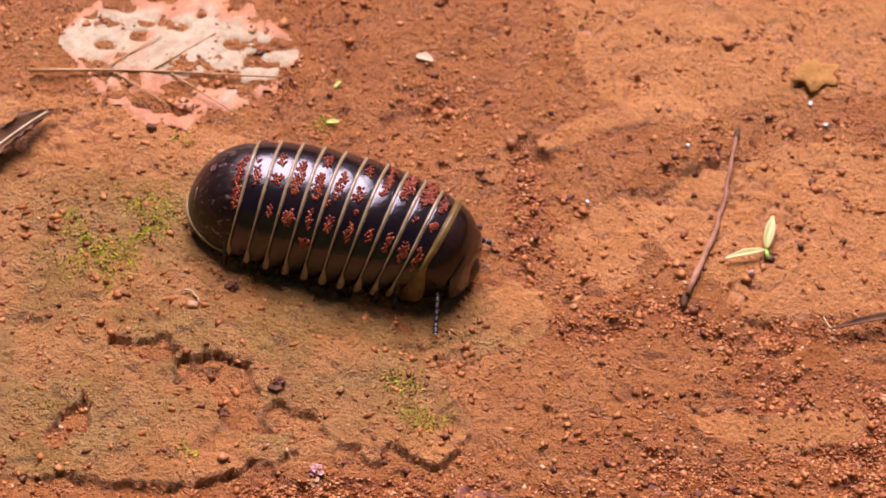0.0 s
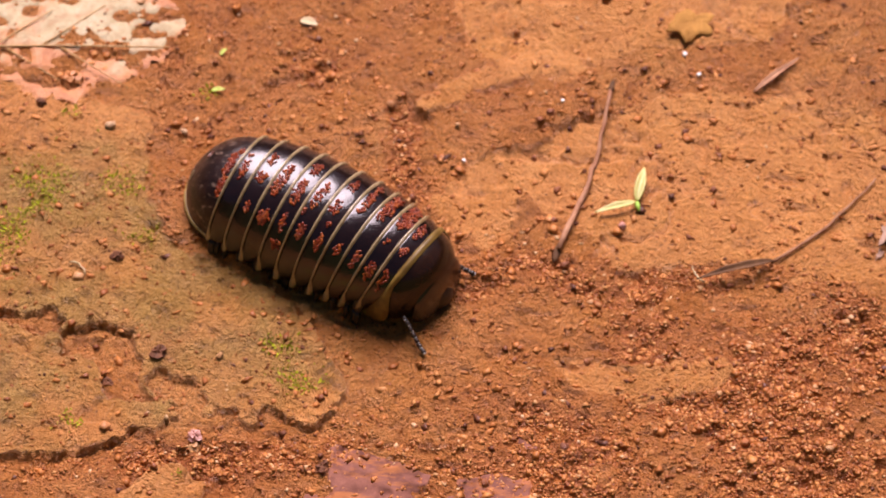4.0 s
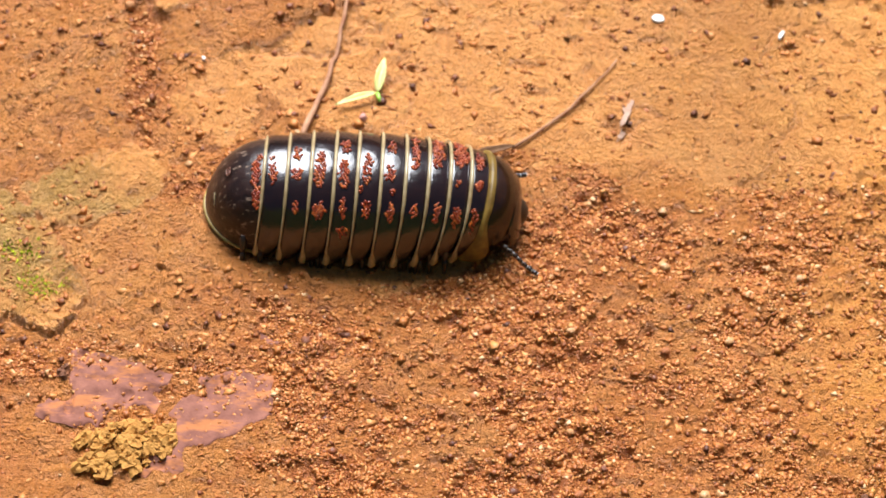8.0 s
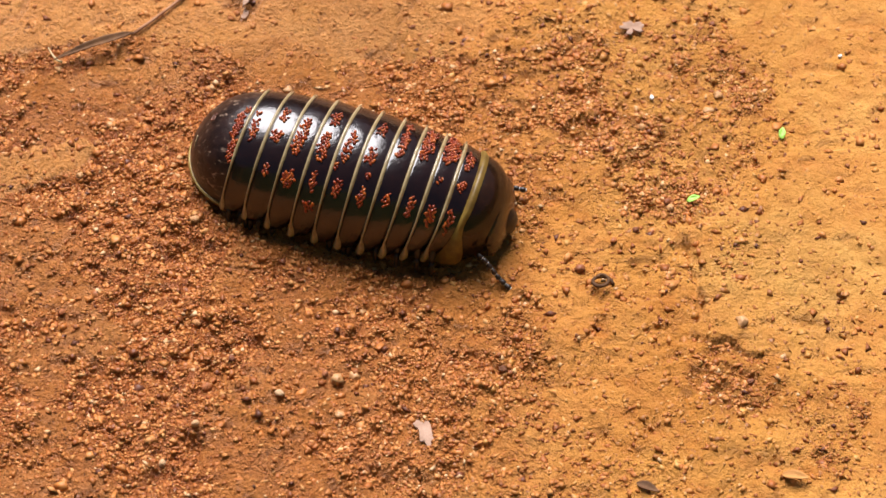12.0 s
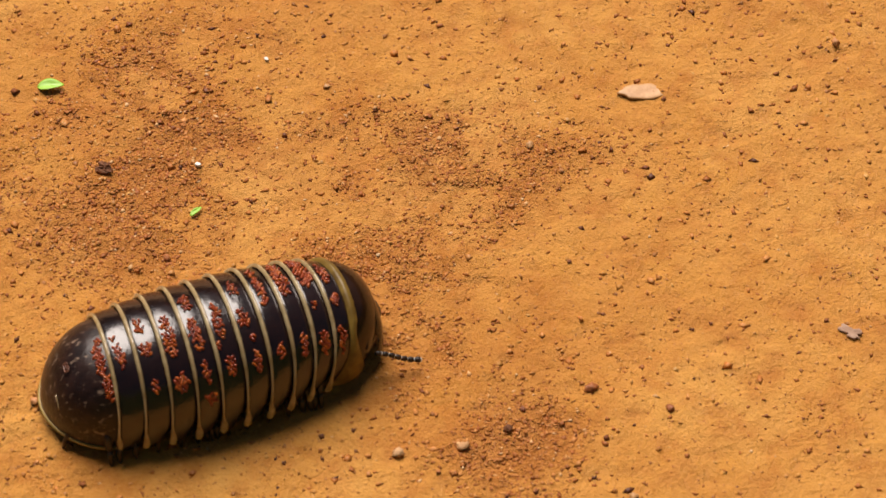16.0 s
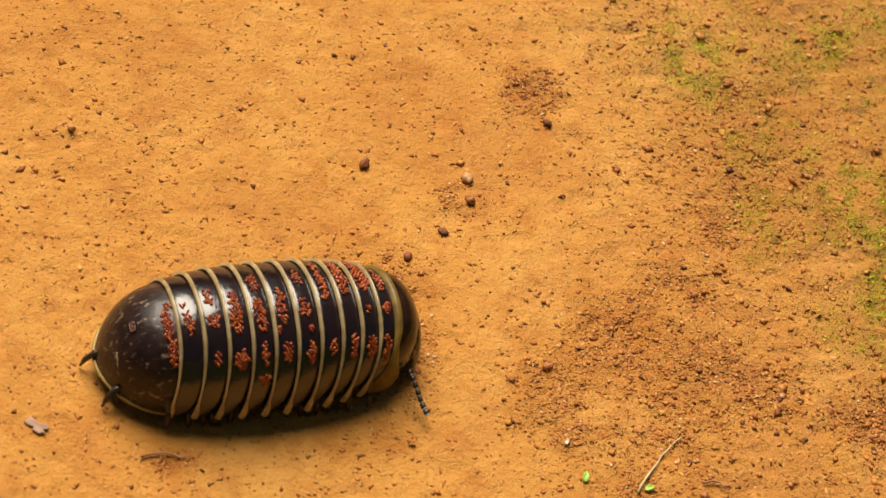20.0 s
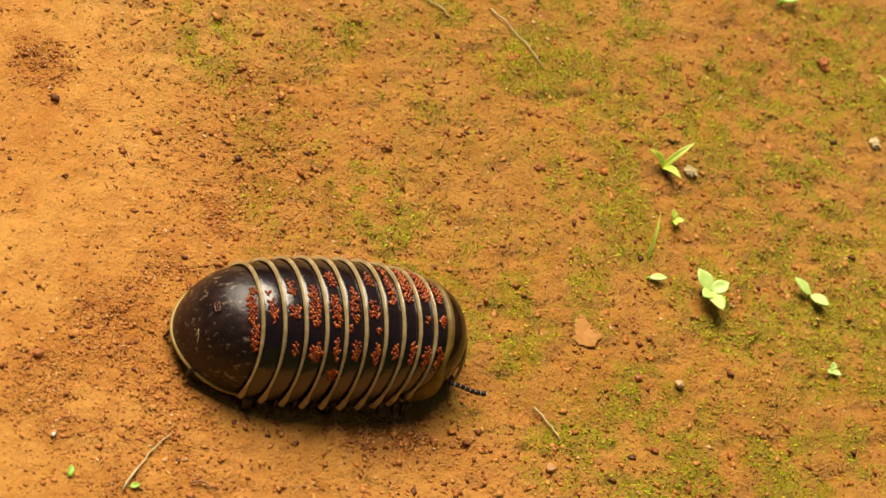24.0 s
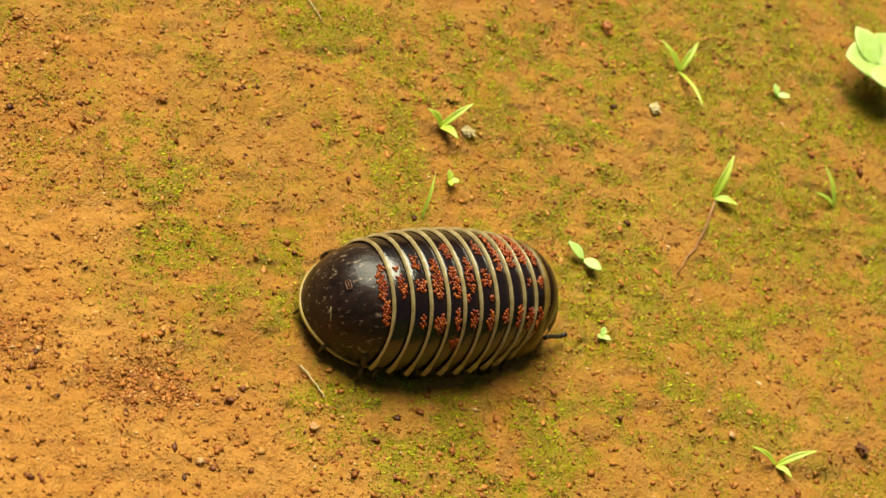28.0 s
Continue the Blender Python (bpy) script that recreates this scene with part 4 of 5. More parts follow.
def antenna(side):
    """A beaded feeler; its root at the origin, pointing ahead."""
    root = new("antenna")
    root.parent = millipede
    pts = [(0, 0, 0)]
    for k in range(7):
        a, b = Vector((0.1 * k, 0.012 * k * side, 0.02 * math.sin(k) - 0.012 * k)), Vector((0.1 * k + 0.09, 0.012 * (k + 0.8) * side, 0.02 * math.sin(k + 0.8) - 0.012 * (k + 0.8)))
        r = 0.037 + 0.004 * (k > 4)
        seg = [a.lerp(b, u) * CM for u in (0, 0.25, 0.6, 0.9, 1.0)]
        part("segment", mesh_from("segment", *tube(seg, [CM * r * f for f in (0.7, 0.95, 1.05, 1.0, 0.6)], 8), LEG), root)
        part("joint_ring", mesh_from("joint_ring", *tube([a.lerp(b, 0.96) * CM, b.lerp(a, -0.10) * CM], [CM * r * 0.74, CM * r * 0.70], 8), BAND), root, "whitish joint")
    return root


feelers = [(antenna(-1), -1), (antenna(1), 1)]


def leg(side):
    root = new("leg")
    root.parent = millipede
    pts = [Vector((0, 0.5 * side, 0.40)), Vector((0.02, 0.84 * side, 0.36)), Vector((0.03, 1.00 * side, 0.12)), Vector((0.03, 1.07 * side, -0.13))]
    for a, b, r in zip(pts, pts[1:], (0.075, 0.062, 0.045)):
        part("leg_segment", mesh_from("leg_segment", *tube([a * CM, a.lerp(b, 0.3) * CM, a.lerp(b, 0.8) * CM, b * CM], [CM * r * f for f in (0.8, 1.0, 0.85, 0.5)], 7), LEG), root)
    return root


legs = []
first = {-1: leg(-1), 1: leg(1)}
for n in range(17):
    for side in (-1, 1):
        one = first[side] if n == 0 else copy_thing(first[side], pose(0, 0, 0))
        legs.append((one, side, n, -1.55 + 0.180 * n))

# seconds and degrees to its left at which the near feeler points
FEELING = [(0.0, -69), (1.0, -48), (2.4, -14), (5.0, -20), (6.0, -8), (7.0, -36), (8.0, -26), (10.0, -34), (11.4, -8), (13.6, -24), (14.5, 16), (15.2, 8), (17.0, -14), (19.0, -27), (20.0, -74), (21.0, -48), (22.2, -26), (24.6, 18), (26.0, -4), (28.0, 26)]

# seconds, x, y in centimetres, heading in degrees, bend per centimetre, stretch
CRAWL = [
    (0.0, -2.02, 36.92, -10.4, -0.053, 0.977),
    (0.5, -1.48, 37.04, -11.5, -0.057, 1.010),
    (1.0, -1.14, 36.81, -14.7, -0.099, 1.010),
    (1.5, -1.01, 36.72, -17.7, -0.110, 0.964),
    (2.0, -1.00, 36.73, -17.9, -0.128, 0.964),
    (2.5, -1.04, 36.75, -17.3, -0.133, 0.986),
    (4.5, 0.25, 36.07, -27.2, 0.003, 1.025),
    (5.0, 0.80, 35.79, -22.4, 0.025, 1.041),
    (5.5, 1.41, 35.53, -21.1, 0.043, 1.047),
    (6.0, 2.01, 35.35, -19.6, 0.024, 1.046),
    (6.5, 2.66, 35.28, -11.1, 0.045, 1.039),
    (7.0, 3.48, 35.22, -6.4, 0.059, 1.073),
    (7.5, 4.05, 35.15, -2.1, 0.036, 1.068),
    (8.0, 4.66, 35.19, 0.1, 0.003, 1.081),
    (8.5, 5.27, 35.18, 0.3, -0.001, 1.092),
    (9.0, 5.85, 35.06, -2.0, -0.013, 1.074),
    (9.5, 6.52, 34.91, -5.8, -0.014, 1.066),
    (10.0, 7.25, 34.62, -12.9, -0.021, 1.080),
    (10.5, 7.92, 34.37, -15.9, 0.003, 1.060),
    (11.0, 8.70, 34.08, -16.3, 0.006, 1.075),
    (11.5, 9.34, 33.84, -20.3, 0.018, 1.084),
    (13.5, 14.70, 32.21, -17.4, 0.036, 1.049),
    (14.0, 16.27, 31.72, -16.1, 0.013, 1.085),
    (14.5, 17.90, 31.31, -9.2, 0.053, 1.073),
    (15.0, 19.58, 31.19, -1.3, 0.070, 1.056),
    (15.5, 20.66, 31.30, 10.7, 0.079, 1.035),
    (16.0, 21.88, 31.36, 7.1, 0.032, 1.030),
    (16.5, 23.40, 31.38, 1.7, 0.014, 1.042),
    (17.0, 24.95, 31.33, -2.1, 0.016, 1.037),
    (17.5, 26.51, 31.20, 1.4, 0.047, 1.022),
    (18.0, 27.83, 30.94, 3.3, 0.055, 1.019),
    (18.5, 29.33, 30.95, 3.2, 0.037, 1.009),
    (19.0, 30.95, 31.03, 3.6, 0.024, 0.993),
    (19.5, 32.54, 31.18, 5.6, 0.023, 0.974),
    (20.0, 34.04, 31.20, 3.1, 0.016, 0.964),
    (20.5, 35.52, 31.20, 1.4, 0.019, 0.948),
    (21.0, 37.05, 31.08, -1.1, 0.013, 0.939),
    (21.5, 38.47, 31.11, 2.5, 0.019, 0.933),
    (22.0, 39.63, 31.02, 0.6, 0.016, 0.916),
    (22.5, 40.42, 31.03, -2.7, 0.007, 0.912),
    (24.5, 43.21, 30.72, -2.4, 0.006, 0.879),
    (25.0, 44.02, 30.63, -1.4, 0.042, 0.865),
    (25.5, 44.71, 30.65, 1.8, 0.038, 0.853),
    (26.0, 45.23, 30.68, 6.7, 0.045, 0.856),
    (26.5, 45.95, 30.60, 3.4, 0.025, 0.836),
    (27.0, 46.71, 30.63, -1.1, -0.032, 0.845),
    (27.5, 47.33, 30.64, 1.1, 0.005, 0.827),
    (28.0, 47.99, 30.73, 4.3, 0.029, 0.815),
]


def along(s, bend, stretch):
    """Place and turn, in body space, of a cross-section at s."""
    k, d = bend + 1e-6, s * stretch
    return math.sin(k * d) / k, (1 - math.cos(k * d)) / k, math.degrees(k * d)


# ---------------------------------------------------------------- things on the soil
def leaf_mesh(name, length, width, material, curl=0.0, cup=0.0, tip=1.0, thick=0.012, nu=13, nv=7, ragged=0.0, seed=1):
    """A leaf blade along x from its base, with a midrib fold and thickness; centimetres."""
    rnd = random.Random(seed)
    verts = []
    jag = [1 - ragged * rnd.random() for _ in range(2 * nu)]
    for layer in (0, 1):
        for i in range(nu):
            u = i / (nu - 1)
            w = width * 0.5 * (math.sin(math.pi * u ** (0.75 * tip)) ** 0.8 if 0 < u < 1 else 0.02)
            for j in range(nv):
                v = 2 * j / (nv - 1) - 1
                k = jag[i + (nu if v > 0 else 0)] if abs(v) > 0.9 else 1
                z = curl * math.sin(u * 2.2) * length + cup * abs(v) * w + 0.004 * math.sin(9 * u + 3 * v)
                verts.append(Vector((u * length, v * w * k, z - thick * layer)) * CM)
    n = nu * nv
    faces = grid_faces(nu, nv) + [tuple(reversed(f)) for f in grid_faces(nu, nv, False, n)]
    edge = [i * nv for i in range(nu)] + [(nu - 1) * nv + j for j in range(1, nv)] + [i * nv + nv - 1 for i in range(nu - 2, -1, -1)] + [j for j in range(nv - 2, 0, -1)]
    faces += [(edge[q], edge[(q + 1) % len(edge)], edge[(q + 1) % len(edge)] + n, edge[q] + n) for q in range(len(edge))]
    return mesh_from(name, verts, faces, material)


def flake_mesh(name, rx, ry, material, seed, thick=0.03, rough=0.5, lift=0.05):
    """A thin ragged plate, uneven along its edge and slightly warped."""
    rnd = random.Random(seed)
    sides, verts = 26, []
    rad = [1 + rough * (noise.noise(Vector((math.cos(6.28 * k / sides) * 1.7, math.sin(6.28 * k / sides) * 1.7, seed * 3.1))) + 0.3 * (rnd.random() - 0.5)) for k in range(sides)]
    rings = (0.0, 0.35, 0.7, 0.93, 1.0, 0.97)
    for q, f in enumerate(rings):
        for k in range(sides):
            a = 2 * math.pi * k / sides
            x, y = rx * rad[k] * f * math.cos(a), ry * rad[k] * f * math.sin(a)
            z = lift * (noise.noise(Vector((x * 1.6, y * 1.6, seed))) + 0.25) + (thick if q < 4 else thick * 0.5 if q == 4 else -0.02)
            verts.append(Vector((x, y, z)) * CM)
    return mesh_from(name, verts, grid_faces(len(rings), sides, True) + [tuple(range(sides))], material)


def draped_mesh(name, x0, y0, turn, rx, ry, material, seed, rough=0.6, over=0.035, leafy=False, bury=0.1):
    """A thin ragged sheet that follows the soil, its edge broken and partly buried; in world space about x0, y0."""
    nu, nv = 84, 54
    c, s = math.cos(radians(turn)), math.sin(radians(turn))
    u, v = np.meshgrid(np.linspace(-1.25, 1.25, nu), np.linspace(-1.25, 1.25, nv), indexing="ij")
    x, y = u * rx * c - v * ry * s, u * rx * s + v * ry * c
    wob = (fbm(x + x0 + 50 * seed, y + y0, 0.9 if not leafy else 0.6, seed, 6) - 0.5) * 2 * rough
    if leafy:
        inside = 1 - np.abs(v) / np.maximum(0.05, 1 - u * u) ** 0.8 - (np.abs(u) > 1)
    else:
        inside = 1 - np.sqrt(u * u + v * v)
    inside = inside + wob
    z = height_at(x + x0, y + y0) - 0.04 + (over + 0.04) * step(-0.02, 0.12, inside) + (fbm(x + x0, y + y0, 0.45, seed + 1, 4) - 0.5) * bury
    verts = [Vector((p, q, r)) * CM for p, q, r in zip(x.ravel(), y.ravel(), z.ravel())]
    keep = inside.ravel() > -0.04
    faces = [f for f in grid_faces(nu, nv) if all(keep[k] for k in f)]
    me = mesh_from(name, verts, faces, material)
    at = me.attributes.new("silted", "FLOAT", "POINT")
    at.data.foreach_set("value", np.clip(0.42 - 0.75 * inside, -0.10, 0.42).astype(np.float32).ravel())
    return me


def pebble(name, x, y, size, material, label, seed=1, squash=0.7, group=""):
    ob = new(name, mesh_from(name, *ball(size * CM, squash, 0.75, seed, 7, 11), material, smooth=size < 0.1))
    ob.matrix_basis = spot(x, y, size * squash * 0.55, seed * 57)
    return tagged(ob, label, "pebble", group)


def between(name, a, b, radii, material, label, category, bow=0.0, lift=0.05, wobble=0.03, seed=1, n=9):
    """A thin stalk that lies on the soil from a to b."""
    rnd = random.Random(seed)
    pts = []
    d = Vector((b[0] - a[0], b[1] - a[1], 0))
    side = Vector((-d.y, d.x, 0)).normalized()
    for i in range(n):
        u = i / (n - 1)
        p = Vector((a[0], a[1], 0)) + d * u + side * (bow * math.sin(math.pi * u) + wobble * rnd.uniform(-1, 1))
        pts.append(Vector((p.x - a[0], p.y - a[1], ground_z(p.x, p.y) + lift)) * CM)
    r = [CM * (radii[0] + (radii[1] - radii[0]) * i / (n - 1)) * rnd.uniform(0.85, 1.15) for i in range(n)]
    ob = tagged(new(name), label, category)
    ob.matrix_basis = pose(a[0] * CM, a[1] * CM, 0)
    part("stalk", mesh_from(name, *tube(pts, r, 7), material), ob)
    return ob


# bleached leaf remains pressed into the soil
leaf = tagged(new("skeleton_leaf"), "bleached half-rotted leaf pressed into red soil", "dead leaf")
leaf.matrix_basis = spot(-7.06, 39.64, 0.0, 8)
part("blade", draped_mesh("blade", -4.95, 40.40, 4, 2.0, 1.65, SKELETON, 3, 0.8, 0.016, True, 0.03), leaf, "bleached ragged blade", leaf.matrix_basis.inverted() @ pose(-4.95 * CM, 40.60 * CM, 0))
part("midrib", mesh_from("midrib", *tube([Vector((u * 4.1 - 0.2, 0.05 * math.sin(u * 4), 0.075 - 0.02 * u)) * CM for u in np.linspace(0, 1, 9)], [CM * r for r in np.linspace(0.030, 0.014, 9)], 6), RIB), leaf, "raised brown midrib")
for a, side, size in ((0.9, 1, 1.4), (1.7, 1, 1.5), (1.2, -1, 1.2), (2.1, -1, 1.5)):
    part("vein", mesh_from("vein", *tube([Vector((a + size * 0.75 * u, side * size * 0.62 * u, 0.06)) * CM for u in np.linspace(0, 1, 5)], [CM * r for r in np.linspace(0.018, 0.009, 5)], 5), RIB), leaf)

curl = tagged(new("curled_leaf"), "curled dry olive leaf with a dark tip", "dead leaf")
curl.matrix_basis = spot(-7.78, 37.44, 0.07, 52)
part("blade", leaf_mesh("curled_blade", 1.75, 0.5, DRY, 0.06, 0.7, 1.1, 0.02, 17, 7, 0.5, 6), curl)
part("midrib", mesh_from("curled_rib", *tube([Vector((u * 1.6, 0, 0.05 + 0.1 * math.sin(2.2 * u))) * CM for u in np.linspace(0, 1, 7)], [0.02 * CM] * 7, 6), STRAW), curl, "pale midrib")

# twig with a darker bud end
twig = between("dry_twig", (3.59, 36.50), (4.23, 40.04), (0.052, 0.030), TWIG, "thin dry brown twig lying on soil", "twig", -0.12, 0.08, 0.02, 3, 15)
part("bud", mesh_from("bud", *tube([Vector((0.63 + 0.04 * u, 3.45 + 0.26 * u, 0.12)) * CM for u in (0, 0.3, 0.7, 1)], [CM * r for r in (0.034, 0.052, 0.045, 0.02)], 8), DRY), twig, "dark withered bud")
part("frayed_end", mesh_from("frayed_end", *tube([Vector((0.0 - 0.05 * u, 0.1 - 0.32 * u, 0.10)) * CM for u in (0, 0.4, 0.8, 1)], [CM * r for r in (0.05, 0.065, 0.05, 0.02)], 8), DRY), twig, "dark frayed end")

sprout = tagged(new("green_sprout"), "tiny fresh yellow-green sprout with two leaflets on soil", "sprout")
sprout.matrix_basis = spot(4.79, 37.66, 0.06)
part("leaflet", leaf_mesh("leaflet", 0.70, 0.17, SPROUT, 0.10, 0.4), sprout, "", pose(0, 0, 0.02 * CM, 0, 0, 83))
part("leaflet", leaf_mesh("leaflet_b", 0.75, 0.13, SPROUT, 0.05, 0.4), sprout, "", pose(0, 0, 0.02 * CM, 0, 0, 206))
part("stem", mesh_from("sprout_stem", *tube([Vector((0.05 * u, -0.16 * u, -0.02 * u)) * CM for u in (0, 0.5, 1)], [0.035 * CM, 0.04 * CM, 0.02 * CM], 7), GREEN), sprout)

# withered leaf on its long stalk
dead = between("withered_leaf", (7.01, 36.66), (8.66, 38.62), (0.03, 0.016), TWIG, "withered narrow brown leaf on a long thin stalk", "dead leaf", -0.10, 0.06, 0.015, 4, 11)
part("blade", leaf_mesh("withered_blade", 1.35, 0.15, DRY, 0.04, 0.7, 1.0, 0.02, 13, 7, 0.15, 9), dead, "", pose(0.05 * CM, 0.03 * CM, (ground_z(6.96, 36.57) + 0.10) * CM, 0, 0, 204))
part("tip", mesh_from("withered_tip", *tube([Vector((-1.05 - 0.22 * u, -0.50 + 0.30 * u * u, 0.08)) * CM for u in (0, 0.4, 0.8, 1)], [CM * r for r in (0.02, 0.018, 0.014, 0.008)], 6), STRAW), dead, "pale hooked tip")

# wet purple leaf remains
for cx, cy, rx, ry, turn, seed in ((0.87, 31.58, 0.75, 0.55, -15, 3), (2.84, 31.24, 0.62, 1.25, -32, 8)):
    ob = tagged(new("leaf_scrap", draped_mesh("leaf_scrap", cx, cy, turn, rx, ry, PURPLE, seed, 2.0, 0.014, False, 0.015)), "wet purplish scrap of rotting leaf flat on soil", "dead leaf")
    ob.matrix_basis = pose(cx * CM, cy * CM, 0)
clod = tagged(new("soil_clod"), "crumbly ochre clod of soil crust", "clod")
clod.matrix_basis = spot(1.32, 30.62, 0.0, 18)
crnd = random.Random(4)
for k in range(70):
    r, size = crnd.random() ** 0.6, crnd.uniform(0.06, 0.17)
    a = crnd.uniform(0, 2 * math.pi)
    part("lump", mesh_from("lump", *ball(size * CM, 0.55, 0.9, 300 + k, 6, 9), CLOD, smooth=False), clod, "", pose(0.80 * r * math.cos(a) * CM, 0.42 * r * math.sin(a) * CM, (0.05 + 0.10 * (1 - r)) * CM, crnd.uniform(-25, 25), crnd.uniform(-25, 25), crnd.uniform(0, 360)))
for x, y, size, seed in ((0.29, 31.94, 0.13, 1), (-5.08, 30.85, 0.26, 2), (-4.67, 30.69, 0.22, 7), (-4.70, 39.31, 0.17, 3), (-2.50, 33.79, 0.13, 4), (-3.26, 33.21, 0.12, 6)):
    ob = pebble("soil_crumb", x, y, size, DARK if seed != 3 else STONE, "dark crumb of soil", seed, 0.6)
    tagged(ob, category="clod")
for x, y, rx, ry, turn, seed in ((8.85, 37.55, 0.07, 0.24, -12, 2), (8.74, 37.12, 0.05, 0.15, -20, 5), (14.77, 36.62, 0.14, 0.12, 0, 3), (30.85, 30.22, 0.16, 0.09, -40, 4), (11.28, 29.41, 0.12, 0.3, 10, 6)):
    ob = tagged(new("grey_flake", flake_mesh("grey_flake", rx, ry, GREY, seed, 0.012, 1.1, 0.06)), "thin grey weathered flake on soil", "flake")
    ob.matrix_basis = spot(x, y, 0.025, turn)

# pale chips and pebbles that stand out
for x, y, rx, ry, turn in ((9.34, 39.55, 0.11, 0.07, -15), (11.37, 39.31, 0.035, 0.09, -25), (34.55, 31.69, 0.17, 0.12, 35), (45.78, 28.82, 0.07, 0.06, 0)):
    ob = tagged(new("white_chip", flake_mesh("white_chip", rx, ry, WHITE if x < 30 else PALE, int(x * 7), 0.03, 0.28, 0.03)), "small white chip on the soil", "chip")
    ob.matrix_basis = spot(x, y, 0.03, turn, 8)
for k, (x, y, size) in enumerate(((-3.80, 41.18, 0.15), (-3.98, 35.22, 0.12), (-1.54, 33.83, 0.075), (-1.71, 32.13, 0.14), (9.45, 34.41, 0.12), (10.47, 33.10, 0.11), (14.79, 34.73, 0.09), (10.09, 30.23, 0.13), (1.76, 38.98, 0.06), (7.78, 34.26, 0.07), (8.26, 35.64, 0.09), (1.86, 36.10, 0.08), (6.28, 34.00, 0.08))):
    pebble("pale_pebble", x, y, size * 0.75, PALE, "small cream pebble on red soil", k + 2, 0.6, "pale pebbles")
pebble("pink_pebble", 4.59, 37.18, 0.07, PINK, "rounded pinkish pebble beside the sprout", 5, 0.8)
for k, (x, y, size) in enumerate(((13.71, 32.08, 0.11), (36.32, 34.49, 0.12), (37.79, 33.73, 0.12), (4.96, 38.81, 0.07), (14.23, 32.55, 0.08), (3.06, 38.46, 0.08), (40.11, 28.45, 0.10), (48.31, 30.20, 0.12), (32.07, 35.32, 0.1))):
    pebble("dark_pebble", x, y, size * 0.7, STONE, "small dark red-brown pebble on soil", k + 3, 0.75, "dark pebbles")
ring = tagged(new("dry_coil"), "small dry curled plant coil on soil", "plant scrap")
ring.matrix_basis = spot(14.01, 31.76, 0.06)
part("coil", mesh_from("coil", *tube([Vector((r * math.cos(a), r * math.sin(a) * 0.8, 0.02 * a)) * CM for a, r in zip(np.linspace(0, 9.5, 22), np.linspace(0.17, 0.06, 22))], [0.028 * CM] * 22, 6), DRY), ring)

for x, y, turn, length in ((15.38, 33.26, 20, 0.22), (16.90, 34.39, 80, 0.22), (20.29, 36.84, -10, 0.40), (38.38, 28.77, 70, 0.18), (-1.10, 41.13, -20, 0.34), (39.24, 28.61, 10, 0.16), (42.53, 37.68, 50, 0.22), (32.62, 27.27, 0, 0.2)):
    ob = tagged(new("green_scrap", leaf_mesh("green_scrap", length, length * 0.5, GREEN if x > 1 else STRAW, 0.12, 0.3)), "tiny bright green leaf scrap on soil", "leaf scrap")
    ob.matrix_basis = spot(x, y, 0.04, turn)
pale = tagged(new("pale_leaf_scrap", flake_mesh("pale_leaf_scrap", 0.36, 0.15, PALE, 8, 0.02, 0.35, 0.03)), "pale dry leaf scrap on orange soil", "leaf scrap")
pale.matrix_basis = spot(29.05, 35.02, -0.005, -6)
frag = tagged(new("brown_leaf_scrap", leaf_mesh("brown_leaf_scrap", 1.15, 0.11, TWIG, 0.05, 0.5)), "narrow brown leaf scrap on soil", "leaf scrap")
frag.matrix_basis = spot(6.59, 40.30, 0.08, 47)
tan = tagged(new("tan_flake", flake_mesh("tan_flake", 0.32, 0.27, TAN, 12, 0.005, 0.35, 0.04)), "flat tan flake of soil", "flake")
tan.matrix_basis = spot(47.00, 31.16, 0.03, 30)
for a, b, seed in (((32.18, 29.65), (32.88, 29.58), 5), ((39.13, 28.55), (39.99, 29.43), 6), ((46.95, 37.15), (47.57, 36.04), 7), ((45.59, 37.46), (46.23, 36.92), 9), ((45.78, 29.82), (46.05, 29.27), 12), ((-4.15, 35.50), (-3.88, 35.28), 14), ((40.14, 28.66), (40.51, 28.52), 5), ((16.83, 37.39), (17.13, 37.86), 15), ((53.9, 33.0), (52.75, 31.6), 5)):
    between("dry_stalk", a, b, (0.018, 0.010), STRAW if seed != 5 else TWIG, "thin pale dry stalk on soil", "stalk", 0.06, 0.05, 0.02, seed)


# small stones, chips and scraps along the way
for k, (x, y) in enumerate(((3.45, 39.62), (5.68, 40.55), (5.42, 41.01), (1.92, 38.25), (22.35, 34.93), (17.96, 36.01), (25.65, 27.52), (26.37, 26.76), (23.69, 36.69), (30.88, 36.50), (38.26, 29.43), (14.98, 35.23))):
    size = 0.034 + 0.014 * (k * 7 % 5) / 4
    ob = tagged(new("white_chip", flake_mesh("white_chip", size, size * 0.75, WHITE, 40 + k, 0.02, 0.35, 0.02)), "tiny white chip on the soil", "chip")
    ob.matrix_basis = spot(x, y, 0.02, 40 * k, 6)
for k, (x, y, size) in enumerate(((10.11, 29.63, 0.10), (15.84, 34.97, 0.11), (15.13, 33.16, 0.08), (10.35, 30.30, 0.12), (11.07, 34.51, 0.10), (10.76, 33.93, 0.08), (16.00, 35.28, 0.11), (24.47, 36.01, 0.07), (27.16, 34.39, 0.09),
                                  (37.83, 34.15, 0.13), (43.88, 28.24, 0.10), (52.87, 28.68, 0.10), (27.18, 28.22, 0.09), (9.42, 35.49, 0.10), (4.18, 35.58, 0.09), (6.71, 34.97, 0.09))):
    pebble("pale_pebble", x, y, size * 0.75, PALE, "small cream pebble half sunk in the soil", 50 + k, 0.5, "pale pebbles")
pebble("pink_pebble", -1.72, 32.28, 0.12, PINK, "angular pinkish pebble beside the crust", 9, 0.5)
